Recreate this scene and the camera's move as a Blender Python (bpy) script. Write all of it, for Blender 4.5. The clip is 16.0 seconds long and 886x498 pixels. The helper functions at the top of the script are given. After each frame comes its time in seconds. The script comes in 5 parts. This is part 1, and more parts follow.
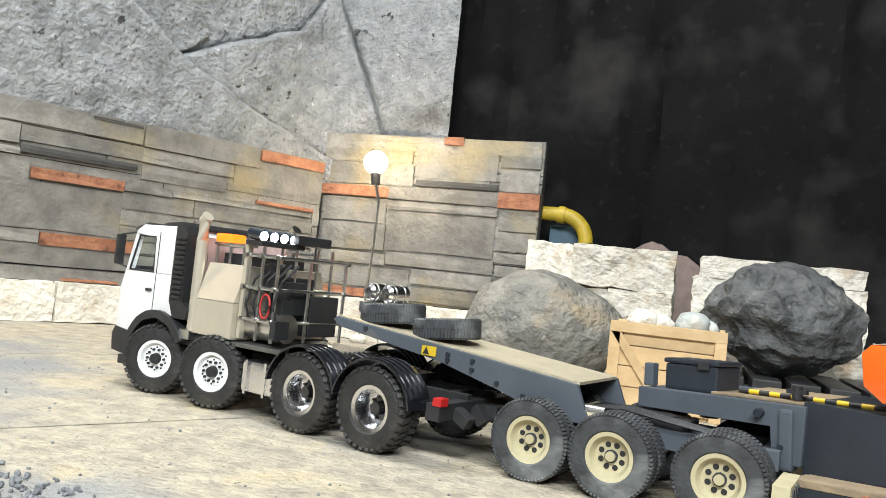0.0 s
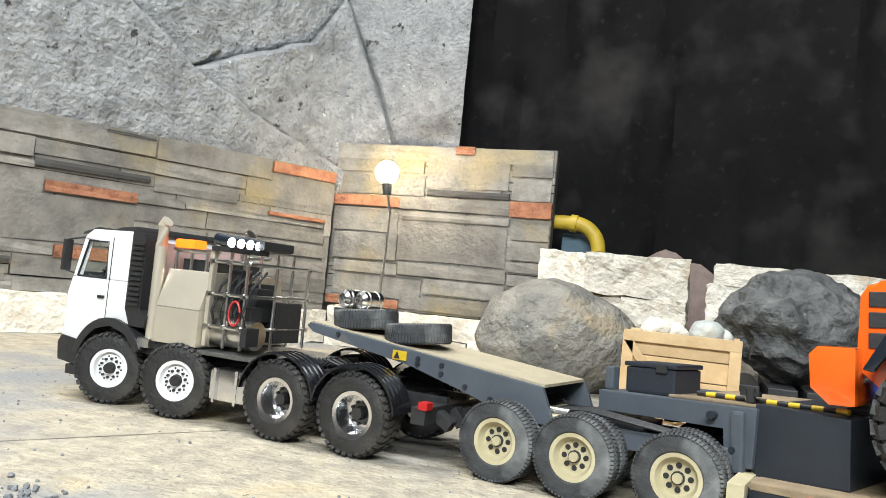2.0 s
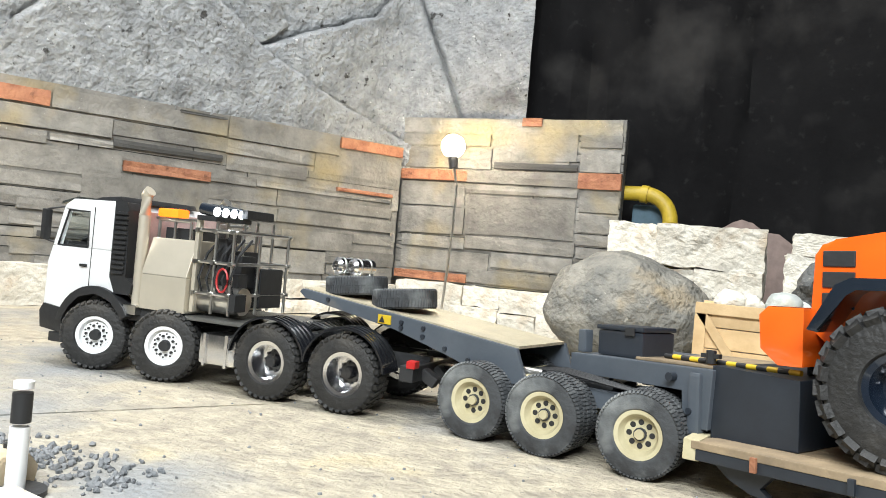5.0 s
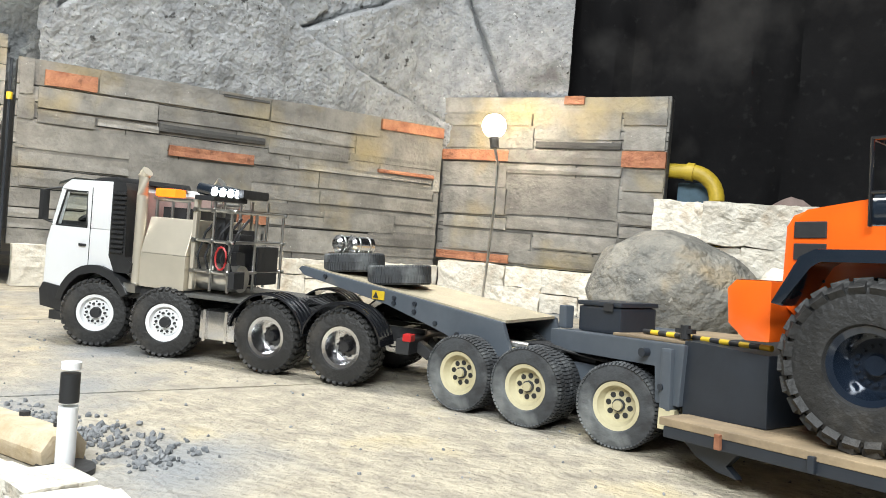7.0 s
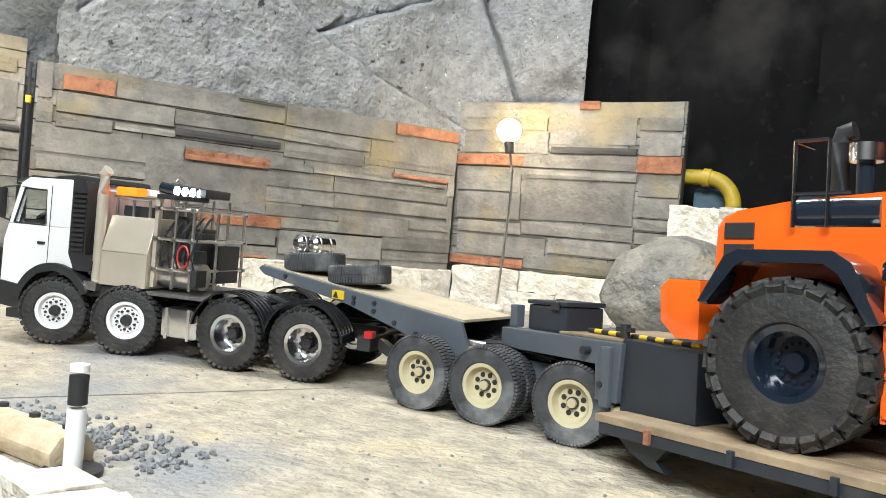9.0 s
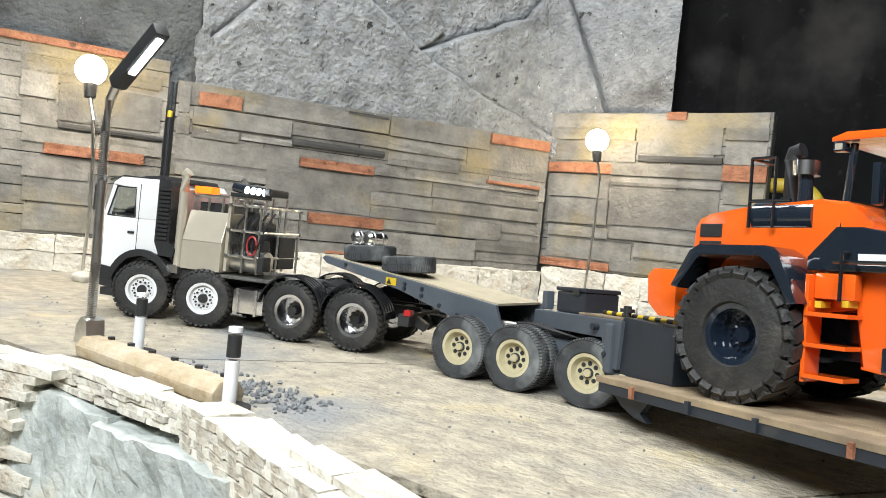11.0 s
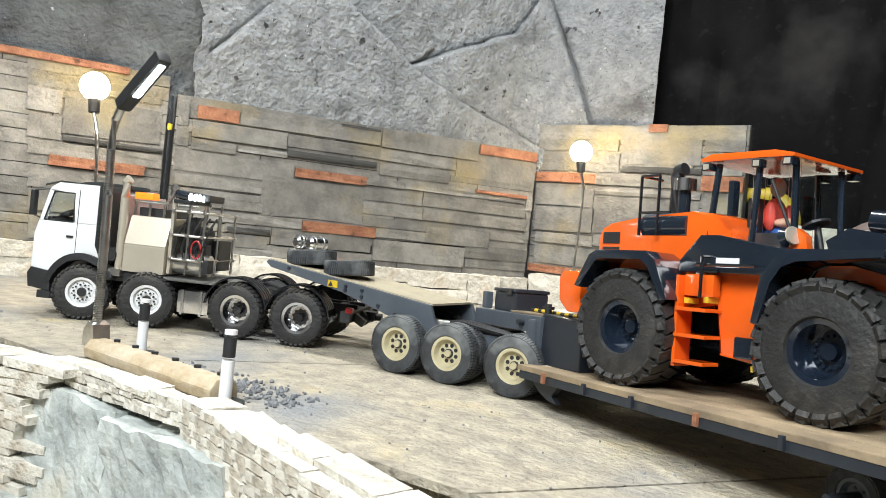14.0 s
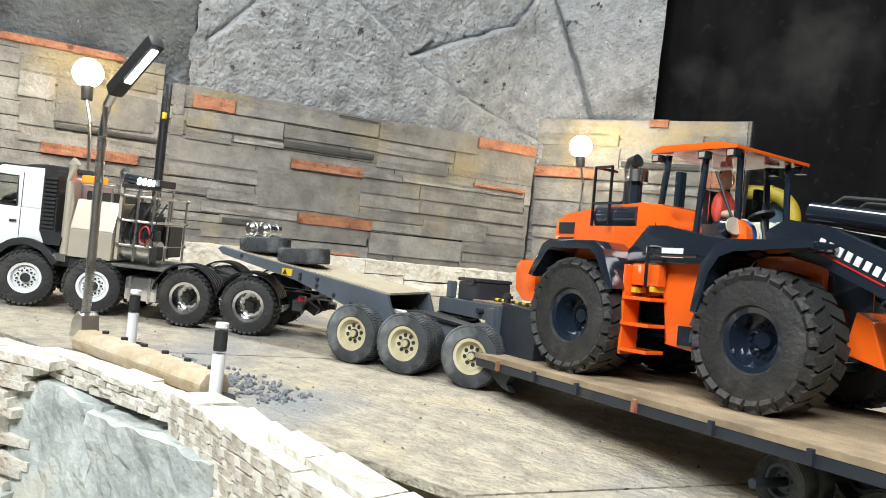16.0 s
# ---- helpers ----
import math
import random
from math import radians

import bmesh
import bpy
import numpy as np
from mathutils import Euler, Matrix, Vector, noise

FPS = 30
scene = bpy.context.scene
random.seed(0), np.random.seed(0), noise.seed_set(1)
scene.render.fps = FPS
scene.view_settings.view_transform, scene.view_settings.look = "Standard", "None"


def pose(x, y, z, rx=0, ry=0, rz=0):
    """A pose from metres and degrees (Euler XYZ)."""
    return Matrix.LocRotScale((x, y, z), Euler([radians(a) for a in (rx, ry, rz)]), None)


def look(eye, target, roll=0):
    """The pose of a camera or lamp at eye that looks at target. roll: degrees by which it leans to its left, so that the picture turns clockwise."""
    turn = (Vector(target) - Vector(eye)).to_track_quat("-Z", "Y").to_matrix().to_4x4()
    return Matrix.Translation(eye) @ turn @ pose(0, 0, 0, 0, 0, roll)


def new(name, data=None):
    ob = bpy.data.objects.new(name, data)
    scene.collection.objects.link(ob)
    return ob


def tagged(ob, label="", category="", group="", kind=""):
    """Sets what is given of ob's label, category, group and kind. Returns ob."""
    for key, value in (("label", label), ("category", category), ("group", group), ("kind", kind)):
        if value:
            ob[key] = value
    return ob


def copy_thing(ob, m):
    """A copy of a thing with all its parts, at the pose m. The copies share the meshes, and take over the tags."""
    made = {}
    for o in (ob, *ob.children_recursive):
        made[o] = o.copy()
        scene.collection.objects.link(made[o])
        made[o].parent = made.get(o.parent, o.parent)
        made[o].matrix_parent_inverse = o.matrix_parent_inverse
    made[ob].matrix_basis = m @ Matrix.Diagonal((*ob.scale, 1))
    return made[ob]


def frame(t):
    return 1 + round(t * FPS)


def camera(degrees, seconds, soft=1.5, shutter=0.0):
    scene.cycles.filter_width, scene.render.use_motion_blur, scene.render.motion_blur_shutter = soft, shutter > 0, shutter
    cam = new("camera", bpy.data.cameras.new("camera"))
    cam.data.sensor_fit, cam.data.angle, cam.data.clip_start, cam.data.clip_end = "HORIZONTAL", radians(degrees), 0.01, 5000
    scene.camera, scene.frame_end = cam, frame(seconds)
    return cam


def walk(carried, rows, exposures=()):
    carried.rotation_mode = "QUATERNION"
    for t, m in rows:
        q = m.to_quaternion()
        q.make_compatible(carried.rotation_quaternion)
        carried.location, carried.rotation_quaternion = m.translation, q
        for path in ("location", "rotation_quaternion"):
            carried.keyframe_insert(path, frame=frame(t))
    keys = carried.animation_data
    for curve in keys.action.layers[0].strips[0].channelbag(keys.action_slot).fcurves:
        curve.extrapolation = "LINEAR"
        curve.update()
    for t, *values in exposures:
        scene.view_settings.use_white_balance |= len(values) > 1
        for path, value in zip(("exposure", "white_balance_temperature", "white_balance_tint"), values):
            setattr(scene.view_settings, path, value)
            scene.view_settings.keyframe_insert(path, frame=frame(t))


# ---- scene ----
cam = camera(59.1, 16.0, 0.9)
PATH = [
    (0, (1.0362, -1.9945, 0.1827), (0.414, -0.0995, 0.2604), 6.05),
    (0.5, (1.037, -1.9932, 0.1828), (0.4304, -0.0872, 0.2739), 6.12),
    (1, (1.0378, -1.992, 0.183), (0.418, -0.093, 0.2807), 5.86),
    (1.5, (1.0386, -1.9907, 0.1832), (0.3911, -0.1017, 0.2807), 5.97),
    (2, (1.0394, -1.9894, 0.1833), (0.3813, -0.1044, 0.2819), 5.7),
    (2.5, (1.0401, -1.9882, 0.1835), (0.382, -0.1022, 0.2795), 5.46),
    (3, (1.0409, -1.9869, 0.1837), (0.371, -0.1049, 0.2787), 5.3),
    (3.5, (1.0417, -1.9856, 0.1838), (0.3593, -0.1066, 0.2798), 5.08),
    (4, (1.0425, -1.9844, 0.184), (0.3589, -0.1064, 0.2727), 5.21),
    (4.5, (1.0433, -1.9831, 0.1842), (0.3375, -0.1141, 0.2593), 5.11),
    (5, (1.044, -1.9818, 0.1843), (0.2238, -0.1548, 0.199), 5.15),
    (7.5, (1.048, -1.9755, 0.1852), (0.1316, -0.2005, 0.1408), 4.64),
    (8, (1.0487, -1.9742, 0.1853), (0.1325, -0.1962, 0.1476), 4.54),
    (8.5, (1.0495, -1.9729, 0.1855), (0.1346, -0.1939, 0.1557), 4.84),
    (9, (1.0503, -1.9717, 0.1857), (0.0976, -0.2127, 0.1497), 5.03),
    (9.5, (1.08, -1.996, 0.18), (0.018, -0.301, 0.1144), 5.16),
    (12, (1.165, -2.11, 0.192), (-0.011, -0.493, 0.158), 6.1),
    (12.5, (1.181, -2.107, 0.198), (0.047, -0.459, 0.189), 6),
    (13, (1.194, -2.113, 0.194), (0.084, -0.449, 0.199), 5.9),
    (13.5, (1.201, -2.126, 0.195), (0.069, -0.478, 0.193), 5.9),
    (14, (1.207, -2.137, 0.192), (0.043, -0.51, 0.158), 5.9),
    (14.5, (1.204, -2.137, 0.193), (0.032, -0.517, 0.151), 6),
    (15, (1.201, -2.13, 0.195), (0.029, -0.51, 0.148), 6.3),
    (15.5, (1.194, -2.123, 0.192), (0.029, -0.497, 0.148), 6.5),
    (16, (1.192, -2.12, 0.19), (0.038, -0.487, 0.143), 6.6),
]
walk(cam, [(t, look(eye, target, roll)) for t, eye, target, roll in PATH], [(0, 0.27), (3, 0.33), (5, 0.38), (7.5, 0.25), (9.5, 0.24), (12, 0.13), (16, 0.16)])

# ---- world and lights ----
world = bpy.data.worlds.new("world")
scene.world = world
world.use_nodes = True
world.node_tree.nodes["Background"].inputs[0].default_value = (0.9, 0.95, 1.0, 1)
world.node_tree.nodes["Background"].inputs[1].default_value = 0.15


def area_lamp(name, where, target, sx, sy, watts, colour):
    d = bpy.data.lights.new(name, "AREA")
    d.shape, d.size, d.size_y, d.energy, d.color = "RECTANGLE", sx, sy, watts, colour
    ob = new(name, d)
    ob.matrix_basis = look(where, target)
    return ob


# the hall's ceiling light, out of view
area_lamp("ceiling_tube_light", (0.12, -1.15, 2.2), (0.12, -1.1, 0), 1.5, 0.3, 50, (0.98, 0.98, 0.96))
# added fill lamp behind the camera, below the ceiling, to brighten upright faces
area_lamp("ceiling_tube_light", (1.2, -3.2, 1.7), (0.5, -1.0, 0.0), 1.8, 0.5, 98, (0.93, 0.98, 1.0))


# ---- materials ----
def mat(name, colour, rough=0.6, metal=0.0, second=None, scale=30.0, bump=0.0, bump_scale=120.0, vary=0.0, coat=0.0, spots=None, world_size=False, relief=0.004):
    m = bpy.data.materials.new(name)
    m.use_nodes = True
    nt = m.node_tree
    n, l = nt.nodes, nt.links
    p = n["Principled BSDF"]
    p.inputs["Roughness"].default_value, p.inputs["Metallic"].default_value = rough, metal
    p.inputs["Coat Weight"].default_value = coat
    p.inputs["Coat Roughness"].default_value = 0.08
    where = n.new("ShaderNodeNewGeometry").outputs["Position"] if world_size else n.new("ShaderNodeTexCoord").outputs["Object"]
    second = second or tuple(c * 0.72 for c in colour)
    noise_a = n.new("ShaderNodeTexNoise")
    noise_a.inputs["Scale"].default_value, noise_a.inputs["Detail"].default_value = scale, 6
    noise_a.inputs["Roughness"].default_value = 0.65
    l.new(where, noise_a.inputs["Vector"])
    ramp = n.new("ShaderNodeValToRGB")
    ramp.color_ramp.elements[0].position, ramp.color_ramp.elements[1].position = 0.36, 0.64
    ramp.color_ramp.elements[0].color, ramp.color_ramp.elements[1].color = (*second, 1), (*colour, 1)
    l.new(noise_a.outputs["Fac"], ramp.inputs["Fac"])
    out = ramp.outputs["Color"]
    for sc, col, lo, hi in ([spots] if isinstance(spots, tuple) else spots or []):
        ns = n.new("ShaderNodeTexNoise")
        ns.inputs["Scale"].default_value, ns.inputs["Detail"].default_value = sc, 4
        l.new(where, ns.inputs["Vector"])
        mr = n.new("ShaderNodeMapRange")
        mr.inputs["From Min"].default_value, mr.inputs["From Max"].default_value = lo, hi
        l.new(ns.outputs["Fac"], mr.inputs["Value"])
        mx = n.new("ShaderNodeMix")
        mx.data_type = "RGBA"
        l.new(mr.outputs["Result"], mx.inputs["Factor"])
        l.new(out, mx.inputs["A"])
        mx.inputs["B"].default_value = (*col, 1)
        out = mx.outputs["Result"]
    if vary:
        oi = n.new("ShaderNodeObjectInfo")
        mr = n.new("ShaderNodeMapRange")
        mr.inputs["To Min"].default_value, mr.inputs["To Max"].default_value = 1 - vary, 1 + vary
        l.new(oi.outputs["Random"], mr.inputs["Value"])
        hs = n.new("ShaderNodeHueSaturation")
        l.new(mr.outputs["Result"], hs.inputs["Value"])
        l.new(out, hs.inputs["Color"])
        out = hs.outputs["Color"]
    l.new(out, p.inputs["Base Color"])
    if bump:
        nb = n.new("ShaderNodeTexNoise")
        nb.inputs["Scale"].default_value, nb.inputs["Detail"].default_value = bump_scale, 8
        l.new(where, nb.inputs["Vector"])
        b = n.new("ShaderNodeBump")
        b.inputs["Strength"].default_value, b.inputs["Distance"].default_value = bump, relief
        l.new(nb.outputs["Fac"], b.inputs["Height"])
        l.new(b.outputs["Normal"], p.inputs["Normal"])
    return m


def glow(name, colour, strength):
    m = mat(name, colour, 0.4)
    p = m.node_tree.nodes["Principled BSDF"]
    p.inputs["Emission Color"].default_value, p.inputs["Emission Strength"].default_value = (*colour, 1), strength
    return m


def glass(name, tint):
    m = bpy.data.materials.new(name)
    m.use_nodes = True
    p = m.node_tree.nodes["Principled BSDF"]
    p.inputs["Base Color"].default_value = (*tint, 1)
    p.inputs["Roughness"].default_value, p.inputs["Transmission Weight"].default_value, p.inputs["IOR"].default_value = 0.02, 1.0, 1.1
    return m


CONCRETE = mat("concrete", (0.475, 0.425, 0.325), 0.7, 0, (0.28, 0.25, 0.20), 34, 1.0, 120, spots=[(3.4, (0.24, 0.25, 0.255), 0.48, 0.66), (9, (0.52, 0.44, 0.28), 0.60, 0.74), (90, (0.14, 0.13, 0.12), 0.68, 0.74)], relief=0.006)
SLATE = mat("painted_slate", (0.24, 0.232, 0.21), 0.65, 0, (0.135, 0.13, 0.12), 16, 0.8, 90, vary=0.22, spots=[(5, (0.29, 0.235, 0.12), 0.52, 0.72), (3.4, (0.065, 0.063, 0.06), 0.56, 0.76), (160, (0.5, 0.49, 0.46), 0.72, 0.78)], world_size=True)
SLATE_DARK = mat("dark_slate", (0.06, 0.06, 0.058), 0.8, 0, None, 20, 0.5, world_size=True)
RUST = mat("orange_stained_slate", (0.36, 0.16, 0.085), 0.75, 0, (0.22, 0.085, 0.045), 25, 0.9, 120, vary=0.12, world_size=True, spots=(40, (0.10, 0.04, 0.02), 0.6, 0.72))
LIME = mat("white_limestone", (0.72, 0.69, 0.61), 0.85, 0, (0.58, 0.54, 0.46), 30, 1.0, 70, vary=0.14, spots=(11, (0.40, 0.29, 0.18), 0.60, 0.75), relief=0.009)
LIME_GREY = mat("pale_grey_stone", (0.62, 0.65, 0.62), 0.85, 0, (0.34, 0.37, 0.36), 18, 1.0, 60, vary=0.12, spots=[(7, (0.58, 0.52, 0.38), 0.56, 0.7), (9, (0.16, 0.17, 0.17), 0.64, 0.78)], relief=0.006)
ROCKWALL = mat("sprayed_plaster_rock", (0.30, 0.315, 0.325), 0.9, 0, (0.185, 0.195, 0.205), 24, 1.0, 100, spots=[(4.2, (0.05, 0.05, 0.05), 0.57, 0.74), (34, (0.04, 0.04, 0.04), 0.66, 0.71), (110, (0.09, 0.09, 0.09), 0.64, 0.72), (70, (0.5, 0.51, 0.51), 0.68, 0.74)], relief=0.011)
ROCKDARK = mat("black_sprayed_rock", (0.12, 0.13, 0.132), 0.9, 0, (0.05, 0.053, 0.055), 7, 1.0, 80, spots=[(26, (0.4, 0.41, 0.41), 0.70, 0.73)], relief=0.012)
CLOTH = mat("black_cloth", (0.009, 0.009, 0.0095), 0.8, 0, (0.0045, 0.0045, 0.005), 3, 0.5, 30, spots=[(5, (0.034, 0.033, 0.032), 0.50, 0.80), (38, (0.02, 0.02, 0.02), 0.62, 0.8)])
BOULDER = mat("grey_brown_boulder", (0.30, 0.285, 0.245), 0.8, 0, (0.15, 0.15, 0.14), 16, 1.0, 70, spots=[(6, (0.44, 0.34, 0.20), 0.58, 0.72), (60, (0.5, 0.48, 0.43), 0.68, 0.74)], relief=0.014)
DARKROCK = mat("dark_granite", (0.13, 0.135, 0.135), 0.65, 0, (0.045, 0.048, 0.05), 20, 1.0, 60, spots=[(40, (0.40, 0.39, 0.35), 0.66, 0.74), (9, (0.26, 0.25, 0.22), 0.60, 0.72)], relief=0.012)
YELLOWPIPE = mat("yellow_pipe_paint", (0.50, 0.36, 0.03), 0.5, 0, None, 20, 0.2)
BLUEBOX = mat("blue_grey_paint", (0.10, 0.18, 0.24), 0.6)
BLUECLOTH = mat("blue_tarp", (0.03, 0.04, 0.35), 0.7)
PINE = mat("pine_wood", (0.64, 0.46, 0.25), 0.65, 0, (0.50, 0.34, 0.17), 18, 0.3, 90, vary=0.12)
DECKWOOD = mat("deck_wood", (0.38, 0.29, 0.18), 0.7, 0, (0.21, 0.16, 0.105), 16, 0.4, 90, vary=0.18)
LOGWOOD = mat("weathered_timber", (0.56, 0.48, 0.36), 0.8, 0, (0.40, 0.31, 0.19), 22, 0.9, 70)
WHITE = mat("white_paint", (0.80, 0.81, 0.82), 0.3, 0, (0.76, 0.77, 0.78), 8, coat=0.4)
BLACKP = mat("black_plastic", (0.022, 0.023, 0.025), 0.5, 0, None, 40, 0.15)
BLACKG = mat("gloss_black_paint", (0.012, 0.013, 0.016), 0.18, 0, None, 10, coat=0.7)
RUBBER = mat("tyre_rubber", (0.026, 0.026, 0.026), 0.6, 0, (0.014, 0.014, 0.014), 40, 0.5, 200, spots=(18, (0.07, 0.062, 0.052), 0.58, 0.78))
RUBBER_D = mat("dusty_tyre_rubber", (0.058, 0.064, 0.070), 0.8, 0, (0.03, 0.031, 0.033), 40, 0.4, 200, spots=(26, (0.19, 0.20, 0.20), 0.52, 0.74))
CHROME = mat("chrome", (0.85, 0.85, 0.85), 0.2, 1.0, (0.7, 0.7, 0.72), 10)
ALU = mat("brushed_aluminium", (0.74, 0.73, 0.70), 0.28, 1.0, (0.5, 0.49, 0.47), 25)
BEIGE = mat("champagne_metal", (0.68, 0.62, 0.51), 0.34, 0.5, (0.60, 0.55, 0.45), 12)
STEEL = mat("grey_blue_steel_paint", (0.085, 0.10, 0.12), 0.5, 0, (0.065, 0.078, 0.095), 14, 0.1, 100, spots=(12, (0.20, 0.18, 0.15), 0.68, 0.8))
STEEL_D = mat("dark_navy_steel_paint", (0.022, 0.028, 0.038), 0.45, 0, None, 14, 0.1, 100, spots=(12, (0.10, 0.09, 0.07), 0.68, 0.82))
CREAM = mat("cream_paint", (0.55, 0.50, 0.33), 0.5, 0, (0.42, 0.37, 0.23), 25, 0.1)
CHECKER = mat("cream_checker_plate", (0.52, 0.46, 0.33), 0.5, 0.2, (0.42, 0.37, 0.27), 30, 0.6, 260)
GREYPLATE = mat("grey_checker_plate", (0.20, 0.20, 0.19), 0.45, 0.7, None, 40, 0.6, 300)
ORANGE = mat("orange_paint", (0.84, 0.13, 0.012), 0.2, 0, (0.76, 0.11, 0.01), 8, coat=1.0, spots=(60, (0.55, 0.10, 0.02), 0.70, 0.8))
NAVY = mat("navy_black_paint", (0.014, 0.021, 0.032), 0.14, 0, None, 8, coat=1.0)
NAVYRIM = mat("navy_rim_paint", (0.016, 0.026, 0.045), 0.14, 0.3, None, 10, coat=1.0)
RED = mat("red_plastic", (0.55, 0.02, 0.02), 0.35)
REDMETAL = mat("red_hose", (0.50, 0.03, 0.03), 0.4)
YELLOW = mat("yellow_paint", (0.75, 0.52, 0.03), 0.45)
SIGNWHITE = mat("white_lettering", (0.8, 0.8, 0.8), 0.4)
GLASS_M = glass("clear_glass", (0.92, 0.96, 0.95))
GLASS_D = mat("tinted_glass", (0.05, 0.055, 0.05), 0.06, 0, None, 5)
BULB = glow("warm_bulb", (1.0, 0.82, 0.56), 95)
LED = glow("white_led", (0.85, 0.92, 1.0), 24)
AMBER = glow("amber_beacon", (1.0, 0.17, 0.01), 1.6)
for cloth_node in (CLOTH.node_tree.nodes["Principled BSDF"],):
    cloth_node.inputs["Specular IOR Level"].default_value = 0.08
# pale panel with the beacon's pink glow put into its colour
BEACON_TINTED = mat("beacon_tinted_panel", (0.75, 0.55, 0.52), 0.4)
DRAB = mat("drab_brown_cloth", (0.24, 0.18, 0.16), 0.8)
GRAVEL = mat("grey_gravel", (0.30, 0.31, 0.32), 0.9, 0, (0.12, 0.13, 0.14), 40, 0.6, 150, vary=0.2)
PLAINWALL = mat("grey_hall_wall", (0.30, 0.30, 0.30), 0.9, 0, None, 3)
DOLLSHIRT = mat("red_painted_figure", (0.62, 0.07, 0.05), 0.5)
DOLLBLUE = mat("blue_painted_figure", (0.04, 0.12, 0.40), 0.5)
DOLLSKIN = mat("skin_tone_painted_figure", (0.55, 0.34, 0.24), 0.5)


# ---- mesh helpers ----
def box(bm, cx, cy, cz, sx, sy, sz, rx=0, ry=0, rz=0):
    r = bmesh.ops.create_cube(bm, size=1)
    bmesh.ops.transform(bm, verts=r["verts"], matrix=pose(cx, cy, cz, rx, ry, rz) @ Matrix.Diagonal((sx, sy, sz, 1)))
    return r["verts"]


def span(bm, x0, x1, y0, y1, z0, z1):
    return box(bm, (x0 + x1) / 2, (y0 + y1) / 2, (z0 + z1) / 2, abs(x1 - x0), abs(y1 - y0), abs(z1 - z0))


def rod(bm, a, b, r, seg=12, r2=None):
    a, b = Vector(a), Vector(b)
    q = (b - a).to_track_quat("Z", "Y").to_matrix().to_4x4()
    m = Matrix.Translation((a + b) / 2) @ q
    bmesh.ops.create_cone(bm, cap_ends=True, segments=seg, radius1=r, radius2=r if r2 is None else r2, depth=(b - a).length, matrix=m)


def prism(bm, poly, y0, y1):
    """A side outline in x and z, drawn out from y0 to y1."""
    a = [bm.verts.new((x, y0, z)) for x, z in poly]
    b = [bm.verts.new((x, y1, z)) for x, z in poly]
    n = len(poly)
    bm.faces.new(a)
    bm.faces.new(b[::-1])
    for i in range(n):
        bm.faces.new((a[i], b[i], b[(i + 1) % n], a[(i + 1) % n])[::-1])


def lathe(bm, prof, seg=40, y0=0.0):
    """A closed outline of (radius, y), turned about the y axis."""
    rings = []
    for i in range(seg):
        c, s = math.cos(2 * math.pi * i / seg), math.sin(2 * math.pi * i / seg)
        rings.append([bm.verts.new((r * c, y + y0, r * s)) for r, y in prof])
    k = len(prof)
    for i in range(seg):
        a, b = rings[i], rings[(i + 1) % seg]
        for j in range(k):
            bm.faces.new((a[j], a[(j + 1) % k], b[(j + 1) % k], b[j]))


def tube(bm, pts, r, seg=8):
    pts = [Vector(p) for p in pts]
    rings = []
    for i, p in enumerate(pts):
        d = (pts[min(i + 1, len(pts) - 1)] - pts[max(i - 1, 0)]).normalized()
        q = d.to_track_quat("Z", "Y")
        rings.append([bm.verts.new(p + q @ Vector((r * math.cos(2 * math.pi * k / seg), r * math.sin(2 * math.pi * k / seg), 0))) for k in range(seg)])
    for a, b in zip(rings, rings[1:]):
        for k in range(seg):
            bm.faces.new((a[k], a[(k + 1) % seg], b[(k + 1) % seg], b[k]))
    bm.faces.new(rings[0][::-1])
    bm.faces.new(rings[-1])


def arc(cx, cz, r, a0, a1, n=10):
    return [(cx + r * math.cos(radians(a0 + (a1 - a0) * i / n)), cz + r * math.sin(radians(a0 + (a1 - a0) * i / n))) for i in range(n + 1)]


def part(name, bm, material, parent=None, label="", bevel=0.0, smooth=False, at=None):
    if bevel:
        bmesh.ops.bevel(bm, geom=list(bm.edges), offset=bevel, segments=2, affect="EDGES", profile=0.7, clamp_overlap=True)
    bmesh.ops.recalc_face_normals(bm, faces=bm.faces)
    me = bpy.data.meshes.new(name)
    bm.to_mesh(me)
    bm.free()
    me.materials.append(material)
    if smooth:
        for f in me.polygons:
            f.use_smooth = True
        me.set_sharp_from_angle(angle=radians(38))
    ob = new(name, me)
    if parent:
        ob.parent = parent
    if at is not None:
        ob.matrix_basis = at
    if label:
        ob["label"] = label
    return ob


def boxpart(name, material, parent, x0, x1, y0, y1, z0, z1, bevel=0.001, label=""):
    bm = bmesh.new()
    span(bm, x0, x1, y0, y1, z0, z1)
    return part(name, bm, material, parent, label, bevel)


def piece(name, me, parent, m):
    ob = new(name, me)
    ob.parent, ob.matrix_basis = parent, m
    return ob


def stone_mesh(name, sx, sy, sz, material, rough=0.004, cuts=2, seed=0):
    """A quarried block with an uneven broken face."""
    rnd = random.Random(seed)
    bm = bmesh.new()
    bmesh.ops.create_cube(bm, size=1)
    bmesh.ops.subdivide_edges(bm, edges=list(bm.edges), cuts=cuts, use_grid_fill=True)
    off = Vector((rnd.uniform(0, 50), rnd.uniform(0, 50), rnd.uniform(0, 50)))
    for v in bm.verts:
        p = Vector((v.co.x * sx, v.co.y * sy, v.co.z * sz))
        e = noise.noise_vector((p + off) * 28) + 0.6 * noise.noise_vector((p + off) * 70)
        v.co = p + e * rough
    bmesh.ops.recalc_face_normals(bm, faces=bm.faces)
    me = bpy.data.meshes.new(name)
    bm.to_mesh(me)
    bm.free()
    me.materials.append(material)
    return me


